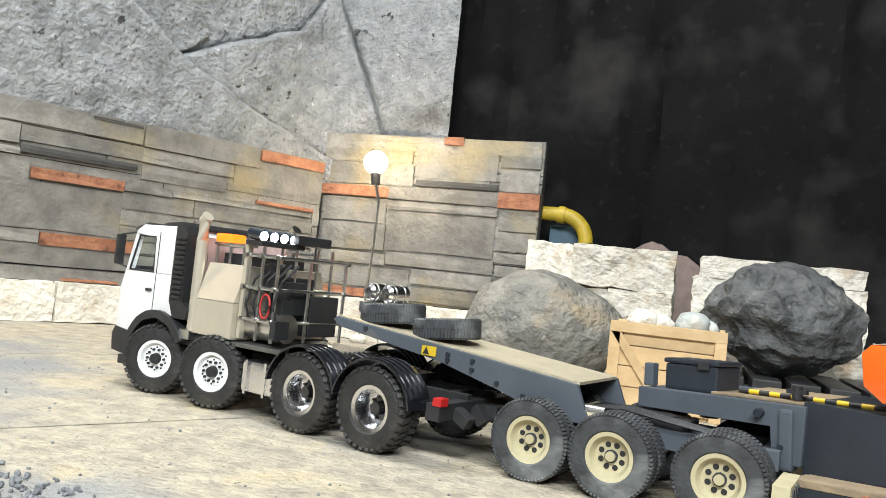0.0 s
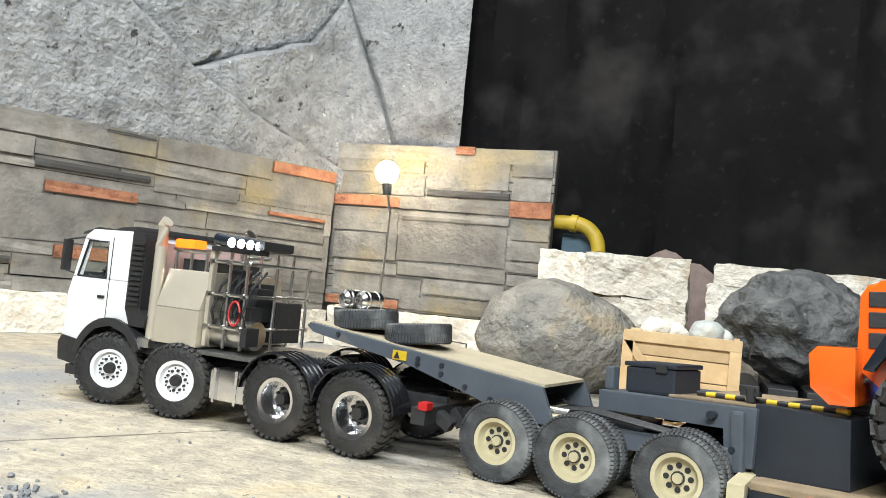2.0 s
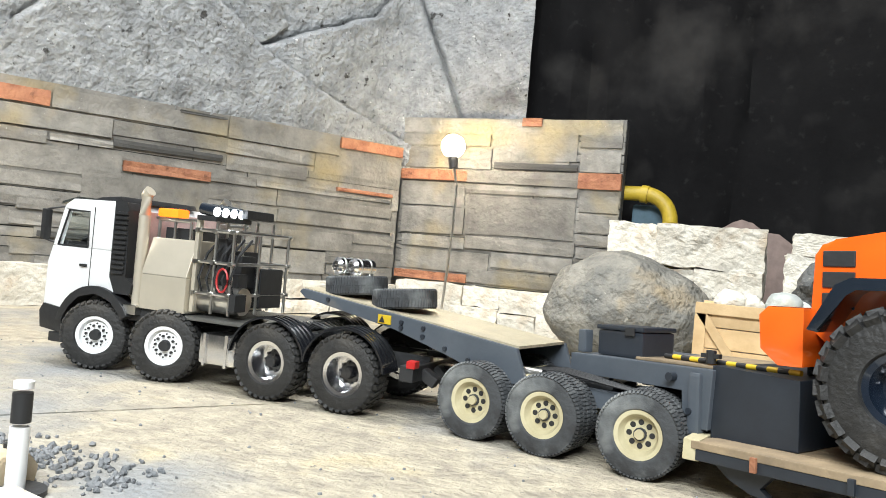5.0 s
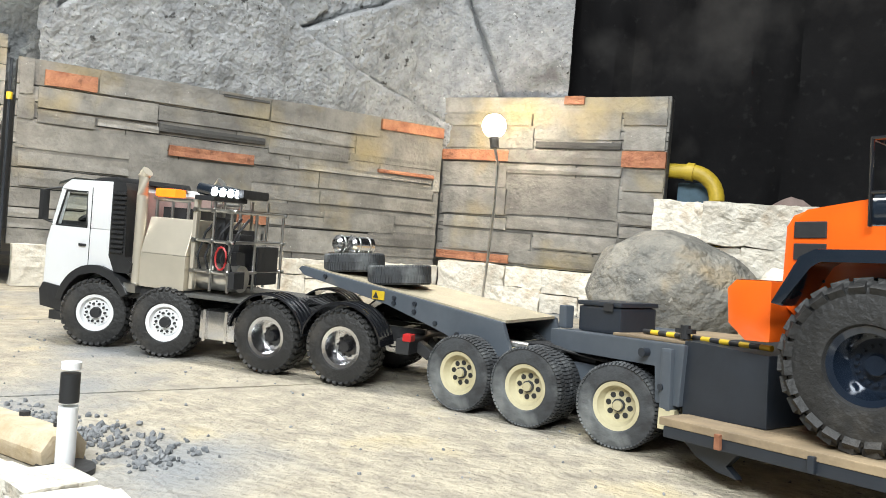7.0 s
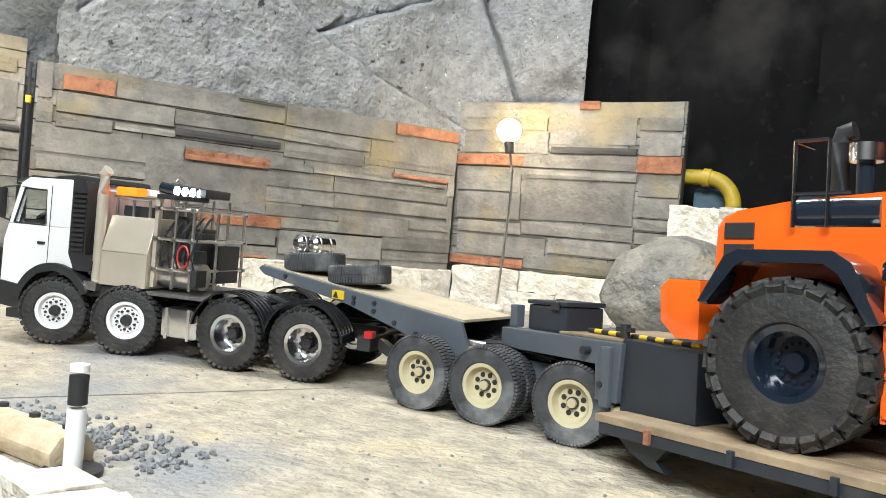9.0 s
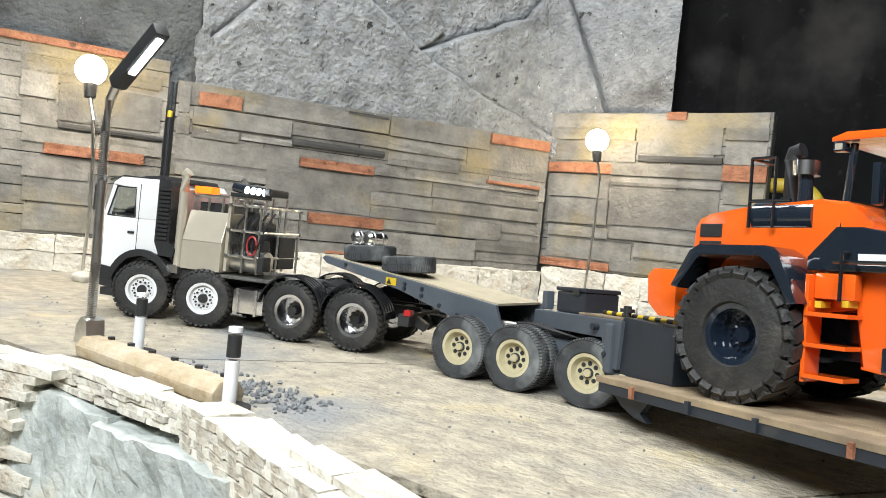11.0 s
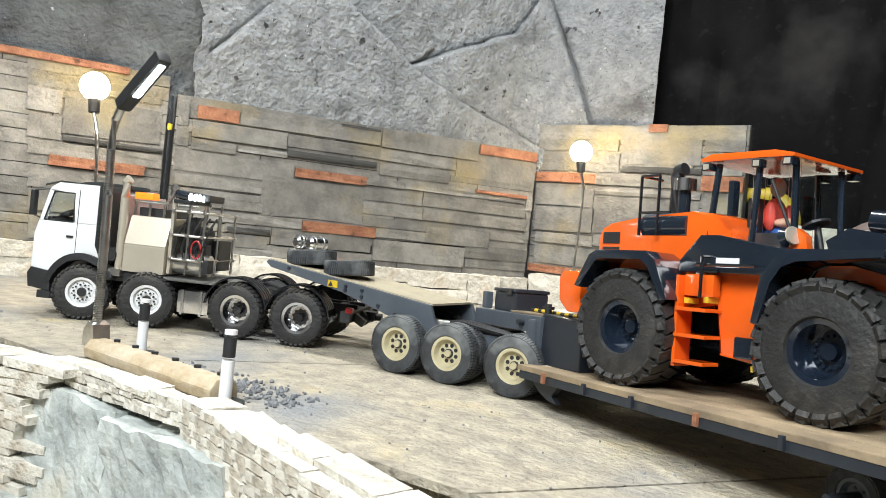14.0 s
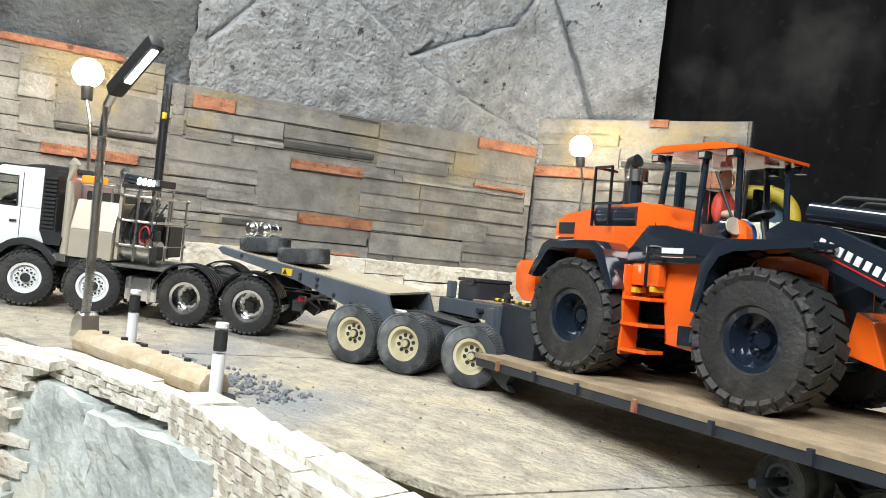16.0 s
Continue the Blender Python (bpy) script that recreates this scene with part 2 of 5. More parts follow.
def boulder_mesh(bm, sx, sy, sz, lump, seed, flat=0.0, sub=5):
    off = Vector((seed * 7.3, seed * 3.1, seed * 1.7))
    bmesh.ops.create_icosphere(bm, subdivisions=sub, radius=1)
    for v in bm.verts:
        n = v.co.normalized()
        k = 1 + lump * noise.noise(n * 1.3 + off) + lump * 0.5 * noise.noise(n * 3.1 + off) + lump * 0.16 * noise.noise(n * 9 + off)
        if flat:
            k -= flat * abs(noise.noise(n * 2.2 + off * 2))
        v.co = Vector((n.x * sx, n.y * sy, n.z * sz)) * k


# ---- floor, in slabs ----
FLOOR_EDGE = -1.635
floor = tagged(boxpart("floor", CONCRETE, None, -3.2, 4.2, FLOOR_EDGE + 0.01, 3.0, -0.45, -0.008, 0), "dusty worn concrete hall floor with open joints", "floor", kind="structure")
for v0, v1 in ((-5.5, -2.115), (-2.111, -1.597), (-1.593, -1.0805), (-1.0755, -0.562), (-0.558, 5.5)):
    bm = bmesh.new()
    r = span(bm, -6, 6, v0, v1, -0.0079, 0)
    bmesh.ops.transform(bm, verts=r, matrix=pose(0, 0, 0, 0, 0, 60))
    for co, no in (((0, FLOOR_EDGE, 0), (0, -1, 0)), ((0, 3, 0), (0, 1, 0)), ((-3.2, 0, 0), (-1, 0, 0)), ((4.2, 0, 0), (1, 0, 0))):
        g = bmesh.ops.bisect_plane(bm, geom=list(bm.verts) + list(bm.edges) + list(bm.faces), plane_co=co, plane_no=no, clear_outer=True)
        bmesh.ops.edgeloop_fill(bm, edges=[e for e in g["geom_cut"] if isinstance(e, bmesh.types.BMEdge)])
    part("floor_slab", bm, CONCRETE, floor)
tagged(boxpart("ground", CONCRETE, None, -3.2, 4.2, -4.5, FLOOR_EDGE + 0.009, -0.47, -0.42, 0), "lower concrete ground below the stone retaining wall", "ground", kind="structure")

# hall shell, out of the way of the view
tagged(boxpart("ceiling", PLAINWALL, None, -3.3, 4.3, -4.6, 3.1, 2.3, 2.36, 0), "plain grey hall ceiling", "ceiling", kind="structure")
tagged(boxpart("wall_south", PLAINWALL, None, -3.3, 4.3, -4.6, -4.5, -0.47, 2.3, 0), "plain grey hall wall", "wall", kind="structure")
tagged(boxpart("wall_west", PLAINWALL, None, -3.3, -3.2, -4.5, 3.0, -0.47, 2.3, 0), "plain grey hall wall", "wall", kind="structure")
tagged(boxpart("wall_east", PLAINWALL, None, 4.2, 4.3, -4.5, 3.0, -0.47, 2.3, 0), "plain grey hall wall", "wall", kind="structure")
tagged(boxpart("wall_north", PLAINWALL, None, -3.3, 4.3, 3.0, 3.1, -0.47, 2.3, 0), "plain grey hall wall", "wall", kind="structure")

# ---- plank-like slate walls ----
PIECE_CACHE = {}


def plank(parent, s0, s1, z0, z1, depth, material, name="slate_plank"):
    """One slate strip on a wall whose face is the plane y = 0 of its parent, proud by depth."""
    key = (name, material.name, round((s1 - s0) / 0.03), round((z1 - z0) / 0.008))
    if key not in PIECE_CACHE:
        PIECE_CACHE[key] = stone_mesh(name, 1, 1, 1, material, 0.0, 1, len(PIECE_CACHE))
        me = PIECE_CACHE[key]
        rnd = random.Random(len(PIECE_CACHE))
        for v in me.vertices:
            if abs(v.co.z) > 0.4:
                v.co.z += rnd.uniform(-0.025, 0.025)
            v.co.y += rnd.uniform(-0.10, 0.10)
    ob = piece(name, PIECE_CACHE[key], parent, pose((s0 + s1) / 2, 0.006 - depth / 2, (z0 + z1) / 2) @ Matrix.Diagonal((s1 - s0 - 0.0022, depth + 0.012, z1 - z0 - 0.0022, 1)))
    return ob


def slate_wall(name, m, s_from, s_to, z_from, z_to, specials, strips, seed, label):
    bm = bmesh.new()
    span(bm, s_from, s_to, 0.006, 0.035, z_from, z_to - 0.004)
    wall = part(name, bm, SLATE_DARK, None, at=m)
    tagged(wall, label, "wall", kind="structure")
    rnd = random.Random(seed)
    z = z_from
    while z < z_to - 0.001:  # the low courses that show between the proud strips
        h = rnd.choice((0.022, 0.034, 0.042, 0.05))
        if z_to - z - h < 0.016:
            h = z_to - z
        s = s_from
        while s < s_to - 0.001:
            w = rnd.uniform(0.2, 0.5)
            if s_to - s - w < 0.09:
                w = s_to - s
            if not any(s0 - 0.01 < s and s + w < s1 + 0.01 and z0 - 0.004 < z and z + h < z1 + 0.004 for s0, s1, z0, z1 in strips):
                plank(wall, s, s + w, z, z + h, rnd.uniform(0.0003, 0.0012), SLATE)
            s += w
        z += h
    for s0, s1, z0, z1 in strips:
        plank(wall, s0, s1, max(z0, z_from), min(z1, z_to), rnd.uniform(0.0038, 0.0085), SLATE)
    for s0, s1, z0, z1, material in specials:
        plank(wall, s0, s1, z0, z1, 0.0105 if material is RUST else 0.0095, material, "stained_plank" if material is RUST else "dark_plank")
    return wall


LEFT = pose(0, -0.05, 0, 0, 0, 60)
# strips as along from, along to, height from, height to
LEFT_PLANKS = [(-0.872, -0.482, 0.425, 0.468), (-0.989, -0.744, 0.377, 0.422), (-0.988, -0.874, 0.345, 0.374), (-0.870, -0.739, 0.354, 0.371), (-0.744, -0.477, 0.386, 0.419), (-1.025, -0.717, 0.288, 0.342), (-1.019, -0.797, 0.251, 0.282), (-0.800, -0.512, 0.198, 0.304), (-1.015, -0.803, 0.210, 0.248), (-0.922, -0.791, 0.202, 0.226), (-0.933, -0.682, 0.168, 0.197), (-0.884, -0.762, 0.144, 0.167), (-0.762, -0.480, 0.121, 0.168), (-0.927, -0.770, 0.106, 0.137), (-0.878, -0.755, 0.087, 0.106), (-0.757, -0.474, 0.087, 0.118), (-1.025, -0.997, 0.402, 0.477), (-1.026, -0.993, 0.349, 0.396)]
RIGHT_PLANKS = [(-0.480, -0.175, 0.421, 0.474), (-0.482, -0.244, 0.384, 0.417), (-0.478, -0.261, 0.344, 0.381), (-0.249, -0.173, 0.429, 0.457), (-0.242, 0.034, 0.368, 0.428), (-0.257, 0.042, 0.353, 0.372), (-0.514, -0.396, 0.311, 0.333), (-0.396, 0.001, 0.313, 0.330), (-0.516, -0.338, 0.269, 0.306), (-0.338, 0.005, 0.270, 0.300), (-0.515, -0.333, 0.230, 0.266), (-0.334, 0.010, 0.230, 0.265), (-0.513, 0.016, 0.196, 0.225), (-0.477, -0.316, 0.168, 0.196), (-0.319, -0.111, 0.167, 0.215), (-0.109, 0.014, 0.193, 0.219), (-0.474, -0.188, 0.103, 0.162), (-0.189, 0.055, 0.134, 0.175), (-0.183, 0.060, 0.106, 0.131), (0.003, 0.037, 0.293, 0.337), (0.007, 0.041, 0.204, 0.289)]
BLOCK_PLANKS = [(0.001, 0.625, 0.523, 0.565), (0.005, 0.271, 0.487, 0.520), (0.277, 0.512, 0.452, 0.531), (0.009, 0.278, 0.424, 0.484), (0.517, 0.628, 0.492, 0.526), (0.521, 0.627, 0.429, 0.488), (0.207, 0.521, 0.387, 0.425), (0.013, 0.208, 0.319, 0.372), (0.210, 0.523, 0.359, 0.381), (0.213, 0.521, 0.248, 0.355), (0.528, 0.631, 0.325, 0.369), (0.530, 0.633, 0.273, 0.322), (0.530, 0.637, 0.240, 0.268), (0.530, 0.632, 0.205, 0.234), (0.019, 0.212, 0.242, 0.316), (0.025, 0.218, 0.203, 0.237), (0.220, 0.527, 0.207, 0.244), (0.027, 0.294, 0.141, 0.198), (0.299, 0.525, 0.161, 0.204), (0.234, 0.520, 0.115, 0.152)]
FAR_PLANKS = [(-0.322, -0.114, 0.478, 0.515), (-0.319, -0.020, 0.443, 0.475), (-0.316, -0.241, 0.383, 0.440), (-0.238, -0.015, 0.342, 0.429), (-0.235, -0.006, 0.323, 0.339), (-0.310, -0.237, 0.322, 0.378), (-0.305, -0.006, 0.285, 0.319), (-0.299, -0.161, 0.208, 0.252), (-0.295, -0.018, 0.153, 0.205), (-0.289, -0.012, 0.087, 0.148)]
slate_wall("wall_left", LEFT, -1.03, 0.028, 0.086, 0.478,
           ((-0.979, -0.874, 0.425, 0.460, RUST), (-0.716, -0.513, 0.308, 0.333, RUST), (-0.682, -0.471, 0.165, 0.195, RUST), (-0.172, 0.026, 0.444, 0.474, RUST),
            (-0.172, 0.003, 0.328, 0.340, RUST), (-0.628, -0.502, 0.09, 0.098, RUST), (-0.742, -0.488, 0.36, 0.378, SLATE_DARK), (-0.878, -0.765, 0.146, 0.160, SLATE_DARK),
            (-0.60, -0.485, 0.462, 0.470, SLATE_DARK)), [(a, min(b, 0.027), c, d) for a, b, c, d in LEFT_PLANKS + RIGHT_PLANKS], 4,
           "stacked grey slate strip wall with orange stained strips")
slate_wall("wall_block", pose(0, 0, 0), 0.006, 0.633, 0.108, 0.567,
           ((0.007, 0.211, 0.390, 0.421, RUST), (0.52, 0.633, 0.384, 0.427, RUST), (0.356, 0.412, 0.544, 0.568, RUST), (0.012, 0.235, 0.112, 0.136, RUST),
            (0.286, 0.518, 0.428, 0.447, SLATE_DARK)), BLOCK_PLANKS, 11, "free-standing panel of stacked grey slate strips")
slate_wall("wall_far_left", pose(-0.525, -0.955, 0, 0, 0, 66), -1.6, -0.003, 0.08, 0.52,
           ((-0.26, -0.045, 0.262, 0.288, RUST), (-0.5, -0.1, 0.502, 0.521, RUST), (-0.9, -0.7, 0.18, 0.21, RUST), (-0.235, -0.008, 0.323, 0.336, SLATE_DARK)), FAR_PLANKS, 23,
           "stacked grey slate strip wall beside the lamp")

# white limestone course under the slate
def stone_course(name, m, s0, s1, h, depth, seed, label):
    base = new(name)
    base.matrix_basis = m
    tagged(base, label, "stone course", kind="structure")
    rnd = random.Random(seed)
    s = s0
    while s < s1 - 0.01:
        w = min(rnd.uniform(0.10, 0.22), s1 - s)
        if rnd.random() < 0.5:
            k = h * rnd.uniform(0.4, 0.6)
            for a, b in ((0, k), (k, h)):
                ob = piece("limestone_block", stone_mesh("limestone_block", w - 0.002, depth * rnd.uniform(0.85, 1.1), b - a - 0.002, LIME, 0.004, 4, rnd.randrange(999)), base, pose(s + w / 2, -depth / 2 + 0.02, (a + b) / 2))
        else:
            piece("limestone_block", stone_mesh("limestone_block", w - 0.002, depth * rnd.uniform(0.9, 1.1), h - 0.002, LIME, 0.005, 5, rnd.randrange(999)), base, pose(s + w / 2, -depth / 2 + 0.02, h / 2))
        s += w


stone_course("stone_course_left", LEFT, -1.02, 0.02, 0.088, 0.06, 5, "rough white limestone blocks at the foot of the slate wall")
stone_course("stone_course_block", pose(0, 0, 0), 0.06, 0.66, 0.108, 0.10, 6, "rough white limestone blocks at the foot of the slate panel")
stone_course("stone_course_far_left", pose(-0.525, -0.955, 0, 0, 0, 66), -1.6, -0.03, 0.082, 0.06, 7, "rough white limestone blocks at the foot of the slate wall")

# corner post pipe between the two left panels
bm = bmesh.new()
tube(bm, [(-0.512, -0.957, 0.0), (-0.512, -0.957, 0.3), (-0.512, -0.957, 0.47)], 0.0032)
part("conduit", bm, STEEL_D, tagged(new("conduit_pipe"), "dark conduit pipe with a yellow fitting in the wall corner", "pipe"), smooth=True)
bm = bmesh.new()
rod(bm, (-0.512, -0.957, 0.385), (-0.512, -0.957, 0.400), 0.006)
part("fitting", bm, YELLOW, bpy.data.objects["conduit_pipe"], "yellow pipe fitting", smooth=True)


# ---- grey sculpted rock above the walls ----
def rock_point(u, off):
    """Along the bent line behind the walls: u below 0 follows the left wall, above 0 the block."""
    c, s = math.cos(radians(60)), math.sin(radians(60))
    w = 1 / (1 + math.exp(-u * 14))
    ax, ay = u * c - 0.04, u * s - 0.025
    bx, by = u - 0.02, 0.05
    nx, ny = (1 - w) * s, (1 - w) * -c - w
    return ((1 - w) * ax + w * bx + nx * off, (1 - w) * ay + w * by + ny * off)


# flat slabs of the rock: outline as along, height; then three points of its plane as along, height, relief
SLABS = [
    ([(-1.1, 0.39), (-0.95, 0.61), (-0.80, 0.774), (-0.65, 0.826), (-0.41, 0.668), (-0.25, 0.594), (0.05, 0.49), (0.05, 0.39)], ((-1.0, 0.45, 0.034), (-0.65, 0.82, 0.062), (0.05, 0.49, 0.052))),
    ([(-0.41, 0.668), (-0.086, 0.836), (0.0, 0.985), (0.09, 0.79), (0.185, 0.57), (0.19, 0.39), (0.05, 0.39), (0.05, 0.49), (-0.25, 0.594)], ((-0.4, 0.665, 0.016), (0.0, 0.975, 0.066), (0.185, 0.57, 0.050))),
    ([(0.0, 0.985), (0.09, 0.79), (0.185, 0.57), (0.19, 0.39), (0.45, 0.39), (0.45, 1.8), (-0.10, 1.8)], ((0.0, 0.985, 0.004), (0.185, 0.57, 0.016), (0.39, 0.6, 0.030))),
    ([(-0.41, 0.668), (-0.33, 0.744), (-0.43, 0.88), (-0.66, 1.25), (-1.0, 1.25), (-0.65, 0.826)], ((-0.41, 0.68, 0.002), (-0.43, 0.88, 0.042), (-0.65, 0.85, 0.022))),
    ([(-0.41, 0.668), (-0.33, 0.744), (-0.43, 0.88), (-0.66, 1.25), (-0.9, 1.8), (-0.1, 1.8), (0.0, 0.985), (-0.086, 0.836)], ((-0.3, 0.74, 0.002), (-0.43, 0.88, 0.014), (0.0, 1.0, 0.038))),
    ([(-0.95, 0.61), (-0.80, 0.774), (-0.65, 0.826), (-1.0, 1.25), (-0.66, 1.25), (-0.9, 1.8), (-1.2, 1.8), (-1.2, 0.6)], ((-0.95, 0.61, 0.012), (-0.65, 0.83, 0.034), (-0.9, 1.2, 0.05))),
]
CREASES = [((-0.65, 0.826), (-0.41, 0.668)), ((-0.41, 0.668), (-0.25, 0.594)), ((-0.25, 0.594), (0.03, 0.497)), ((-0.41, 0.668), (-0.086, 0.836)), ((-0.086, 0.836), (0.0, 0.985)),
           ((0.0, 0.985), (0.09, 0.79)), ((0.09, 0.79), (0.185, 0.57)), ((-0.33, 0.744), (-0.43, 0.88)), ((-0.43, 0.88), (-0.66, 1.25)), ((-0.95, 0.61), (-0.80, 0.774))]


def inside(u, z, poly):
    odd = False
    for (ax, az), (bx, bz) in zip(poly, poly[1:] + poly[:1]):
        if (az > z) != (bz > z) and u < ax + (z - az) * (bx - ax) / (bz - az):
            odd = not odd
    return odd


def facet_height(u, z):
    """Relief of the slab at that place, less the open crease between two slabs."""
    u += 0.006 * noise.noise(Vector((u * 16, z * 16, 7)))
    z += 0.006 * noise.noise(Vector((u * 16, z * 16, 12)))
    h = 0.01
    for poly, ((ax, az, ah), (bx, bz, bh), (cx, cz, ch)) in SLABS:
        if inside(u, z, poly):
            d = (bz - cz) * (ax - cx) + (cx - bx) * (az - cz)
            p = ((bz - cz) * (u - cx) + (cx - bx) * (z - cz)) / d
            q = ((cz - az) * (u - cx) + (ax - cx) * (z - cz)) / d
            h = max(-0.01, min(0.09, p * ah + q * bh + (1 - p - q) * ch))
            break
    cut = 0.0
    for (ax, az), (bx, bz) in CREASES:
        dx, dz = bx - ax, bz - az
        k = max(0.0, min(1.0, ((u - ax) * dx + (z - az) * dz) / (dx * dx + dz * dz)))
        e = (u - ax - k * dx) ** 2 + (z - az - k * dz) ** 2
        if e < 0.0009:
            cut = max(cut, math.exp(-e / 0.00005))
    return h - 0.016 * cut * (0.6 + 0.8 * noise.noise(Vector((u * 9, z * 9, 3))))


def rock_sheet(name, u0, u1, z0, z1, nu, nz, material, label, lift=0.0, amp=0.007):
    bm = bmesh.new()
    grid = []
    for i in range(nu + 1):
        row = []
        for j in range(nz + 1):
            z = z0 + (z1 - z0) * j / nz
            ragged = u0 + 0.03 * noise.noise(Vector((z * 7, 2.5, 0))) + 0.012 * noise.noise(Vector((z * 30, 1.5, 0)))
            u = ragged + (u1 - ragged) * i / nu
            h = facet_height(u, z) + lift
            h += amp * noise.noise(Vector((u * 5, z * 5, 1))) + 0.005 * noise.noise(Vector((u * 22, z * 22, 2))) + 0.0034 * noise.noise(Vector((u * 60, z * 48, 4))) + 0.0022 * noise.noise(Vector((u * 130, z * 110, 6)))
            x, y = rock_point(u, h)
            row.append(bm.verts.new((x, y, z)))
        grid.append(row)
    for i in range(nu):
        for j in range(nz):
            bm.faces.new((grid[i][j], grid[i + 1][j], grid[i + 1][j + 1], grid[i][j + 1]))
    g = bmesh.ops.extrude_face_region(bm, geom=list(bm.faces))
    bmesh.ops.translate(bm, verts=[v for v in g["geom"] if isinstance(v, bmesh.types.BMVert)], vec=(-0.012, 0.03, 0))
    return tagged(part(name, bm, material, None, smooth=True), label, "rock wall", kind="structure")


rock_sheet("rock_wall", -1.0, 0.375, 0.40, 1.75, 380, 340, ROCKWALL, "grey sprayed plaster rock face with diagonal ledges")
rock_sheet("rock_wall_dark", -2.6, -0.985, 0.40, 1.75, 110, 90, ROCKDARK, "black and grey sprayed rock face above the slate wall", -0.02, 0.03)

# ---- black curtain ----
bm = bmesh.new()
LINE = [(0.30, 0.16), (0.9, 0.30), (1.7, 0.22), (2.6, -0.4), (3.2, -1.6), (3.4, -3.0)]
pts = []
for (ax, ay), (bx, by) in zip(LINE, LINE[1:]):
    for i in range(24):
        pts.append((ax + (bx - ax) * i / 24, ay + (by - ay) * i / 24))
cols = []
for i, (x, y) in enumerate(pts):
    col = []
    for j in range(31):
        z = j / 30 * 2.25
        f = 0.035 * noise.noise(Vector((i * 0.19, z * 0.5, 3))) + 0.03 * noise.noise(Vector((i * 0.12 + z * 1.6, z * 1.5, 9))) + 0.02 * noise.noise(Vector((i * 0.5, z * 3, 5)))
        col.append(bm.verts.new((x + f * 0.3, y - f, z)))
    cols.append(col)
for a, b in zip(cols, cols[1:]):
    for j in range(30):
        bm.faces.new((a[j], b[j], b[j + 1], a[j + 1]))
g = bmesh.ops.extrude_face_region(bm, geom=list(bm.faces))
bmesh.ops.translate(bm, verts=[v for v in g["geom"] if isinstance(v, bmesh.types.BMVert)], vec=(0, 0.004, 0))
tagged(part("curtain", bm, CLOTH, None, smooth=True), "black creased cloth backdrop hanging behind the rocks", "curtain", kind="structure")

# ---- yellow pipe, blue box, stacked stones ----
bm = bmesh.new()
tube(bm, [(0.56, 0.06, 0.388), (0.66, 0.06, 0.387)] + [(0.68 + 0.07 * math.sin(radians(a)), 0.06, 0.317 + 0.07 * math.cos(radians(a))) for a in range(0, 91, 10)] + [(0.75, 0.06, 0.24), (0.75, 0.06, 0.05)], 0.019, 16)
pipe = tagged(part("drain_pipe", bm, YELLOWPIPE, None, smooth=True), "yellow painted pipe bending down behind the slate panel", "pipe")
bm = bmesh.new()
rod(bm, (0.672, 0.06, 0.387), (0.69, 0.06, 0.385), 0.023, 18)
part("collar", bm, YELLOWPIPE, pipe, smooth=True)
tagged(boxpart("blue_crate", BLUEBOX, None, 0.645, 0.735, 0.1, 0.2, 0, 0.362, 0.006), "blue-grey box behind the stacked stones", "box")
bm = bmesh.new()
boulder_mesh(bm, 0.2, 0.05, 0.34, 0.12, 7, 0, 4)
tagged(part("covered_mound", bm, DRAB, None, at=pose(0.93, 0.2, 0.0), smooth=True), "pale covered heap behind the stones", "heap")


def stone(x0, x1, y, z0, z1, depth, seed, label="large white limestone block with a broken face"):
    me = stone_mesh("limestone_block", x1 - x0, depth, z1 - z0, LIME, 0.006, 9, seed)
    ob = new("limestone_block", me)
    ob.matrix_basis = pose((x0 + x1) / 2, y + depth / 2, (z0 + z1) / 2)
    return tagged(ob, label, "stone block", "stacked limestone blocks")


stone(0.63, 0.985, -0.13, 0.0, 0.14, 0.14, 1)
stone(0.665, 0.84, -0.125, 0.14, 0.20, 0.12, 2)
stone(0.84, 0.985, -0.135, 0.14, 0.205, 0.13, 3)
stone(0.637, 0.75, -0.125, 0.20, 0.30, 0.12, 4)
stone(0.75, 0.985, -0.135, 0.205, 0.302, 0.12, 5)
stone(1.03, 1.36, -0.31, 0.0, 0.13, 0.14, 8)
stone(1.03, 1.20, -0.305, 0.13, 0.245, 0.13, 9)
stone(1.20, 1.35, -0.31, 0.13, 0.245, 0.13, 10)
stone(1.04, 1.345, -0.305, 0.245, 0.285, 0.13, 12)
stone(1.36, 1.46, -0.45, 0.0, 0.15, 0.12, 14)

bm = bmesh.new()
boulder_mesh(bm, 0.12, 0.1, 0.14, 0.25, 17, 0, 4)
tagged(part("blue_tarpaulin", bm, BLUECLOTH, None, at=pose(1.60, -0.28, 0.05), smooth=True), "crumpled blue tarpaulin beside the stacked stones", "tarpaulin")

# ---- boulders ----
bm = bmesh.new()
boulder_mesh(bm, 0.168, 0.15, 0.122, 0.11, 3)
tagged(part("boulder", bm, BOULDER, None, smooth=True, at=pose(0.735, -0.345, 0.102)), "large rounded grey-brown boulder on the floor", "boulder")
bm = bmesh.new()
boulder_mesh(bm, 0.132, 0.12, 0.098, 0.19, 11, 0.2)
tagged(part("dark_boulder", bm, DARKROCK, None, at=pose(1.185, -0.47, 0.178, 0, 4, 10)), "angular dark grey boulder lying on a pallet", "boulder")

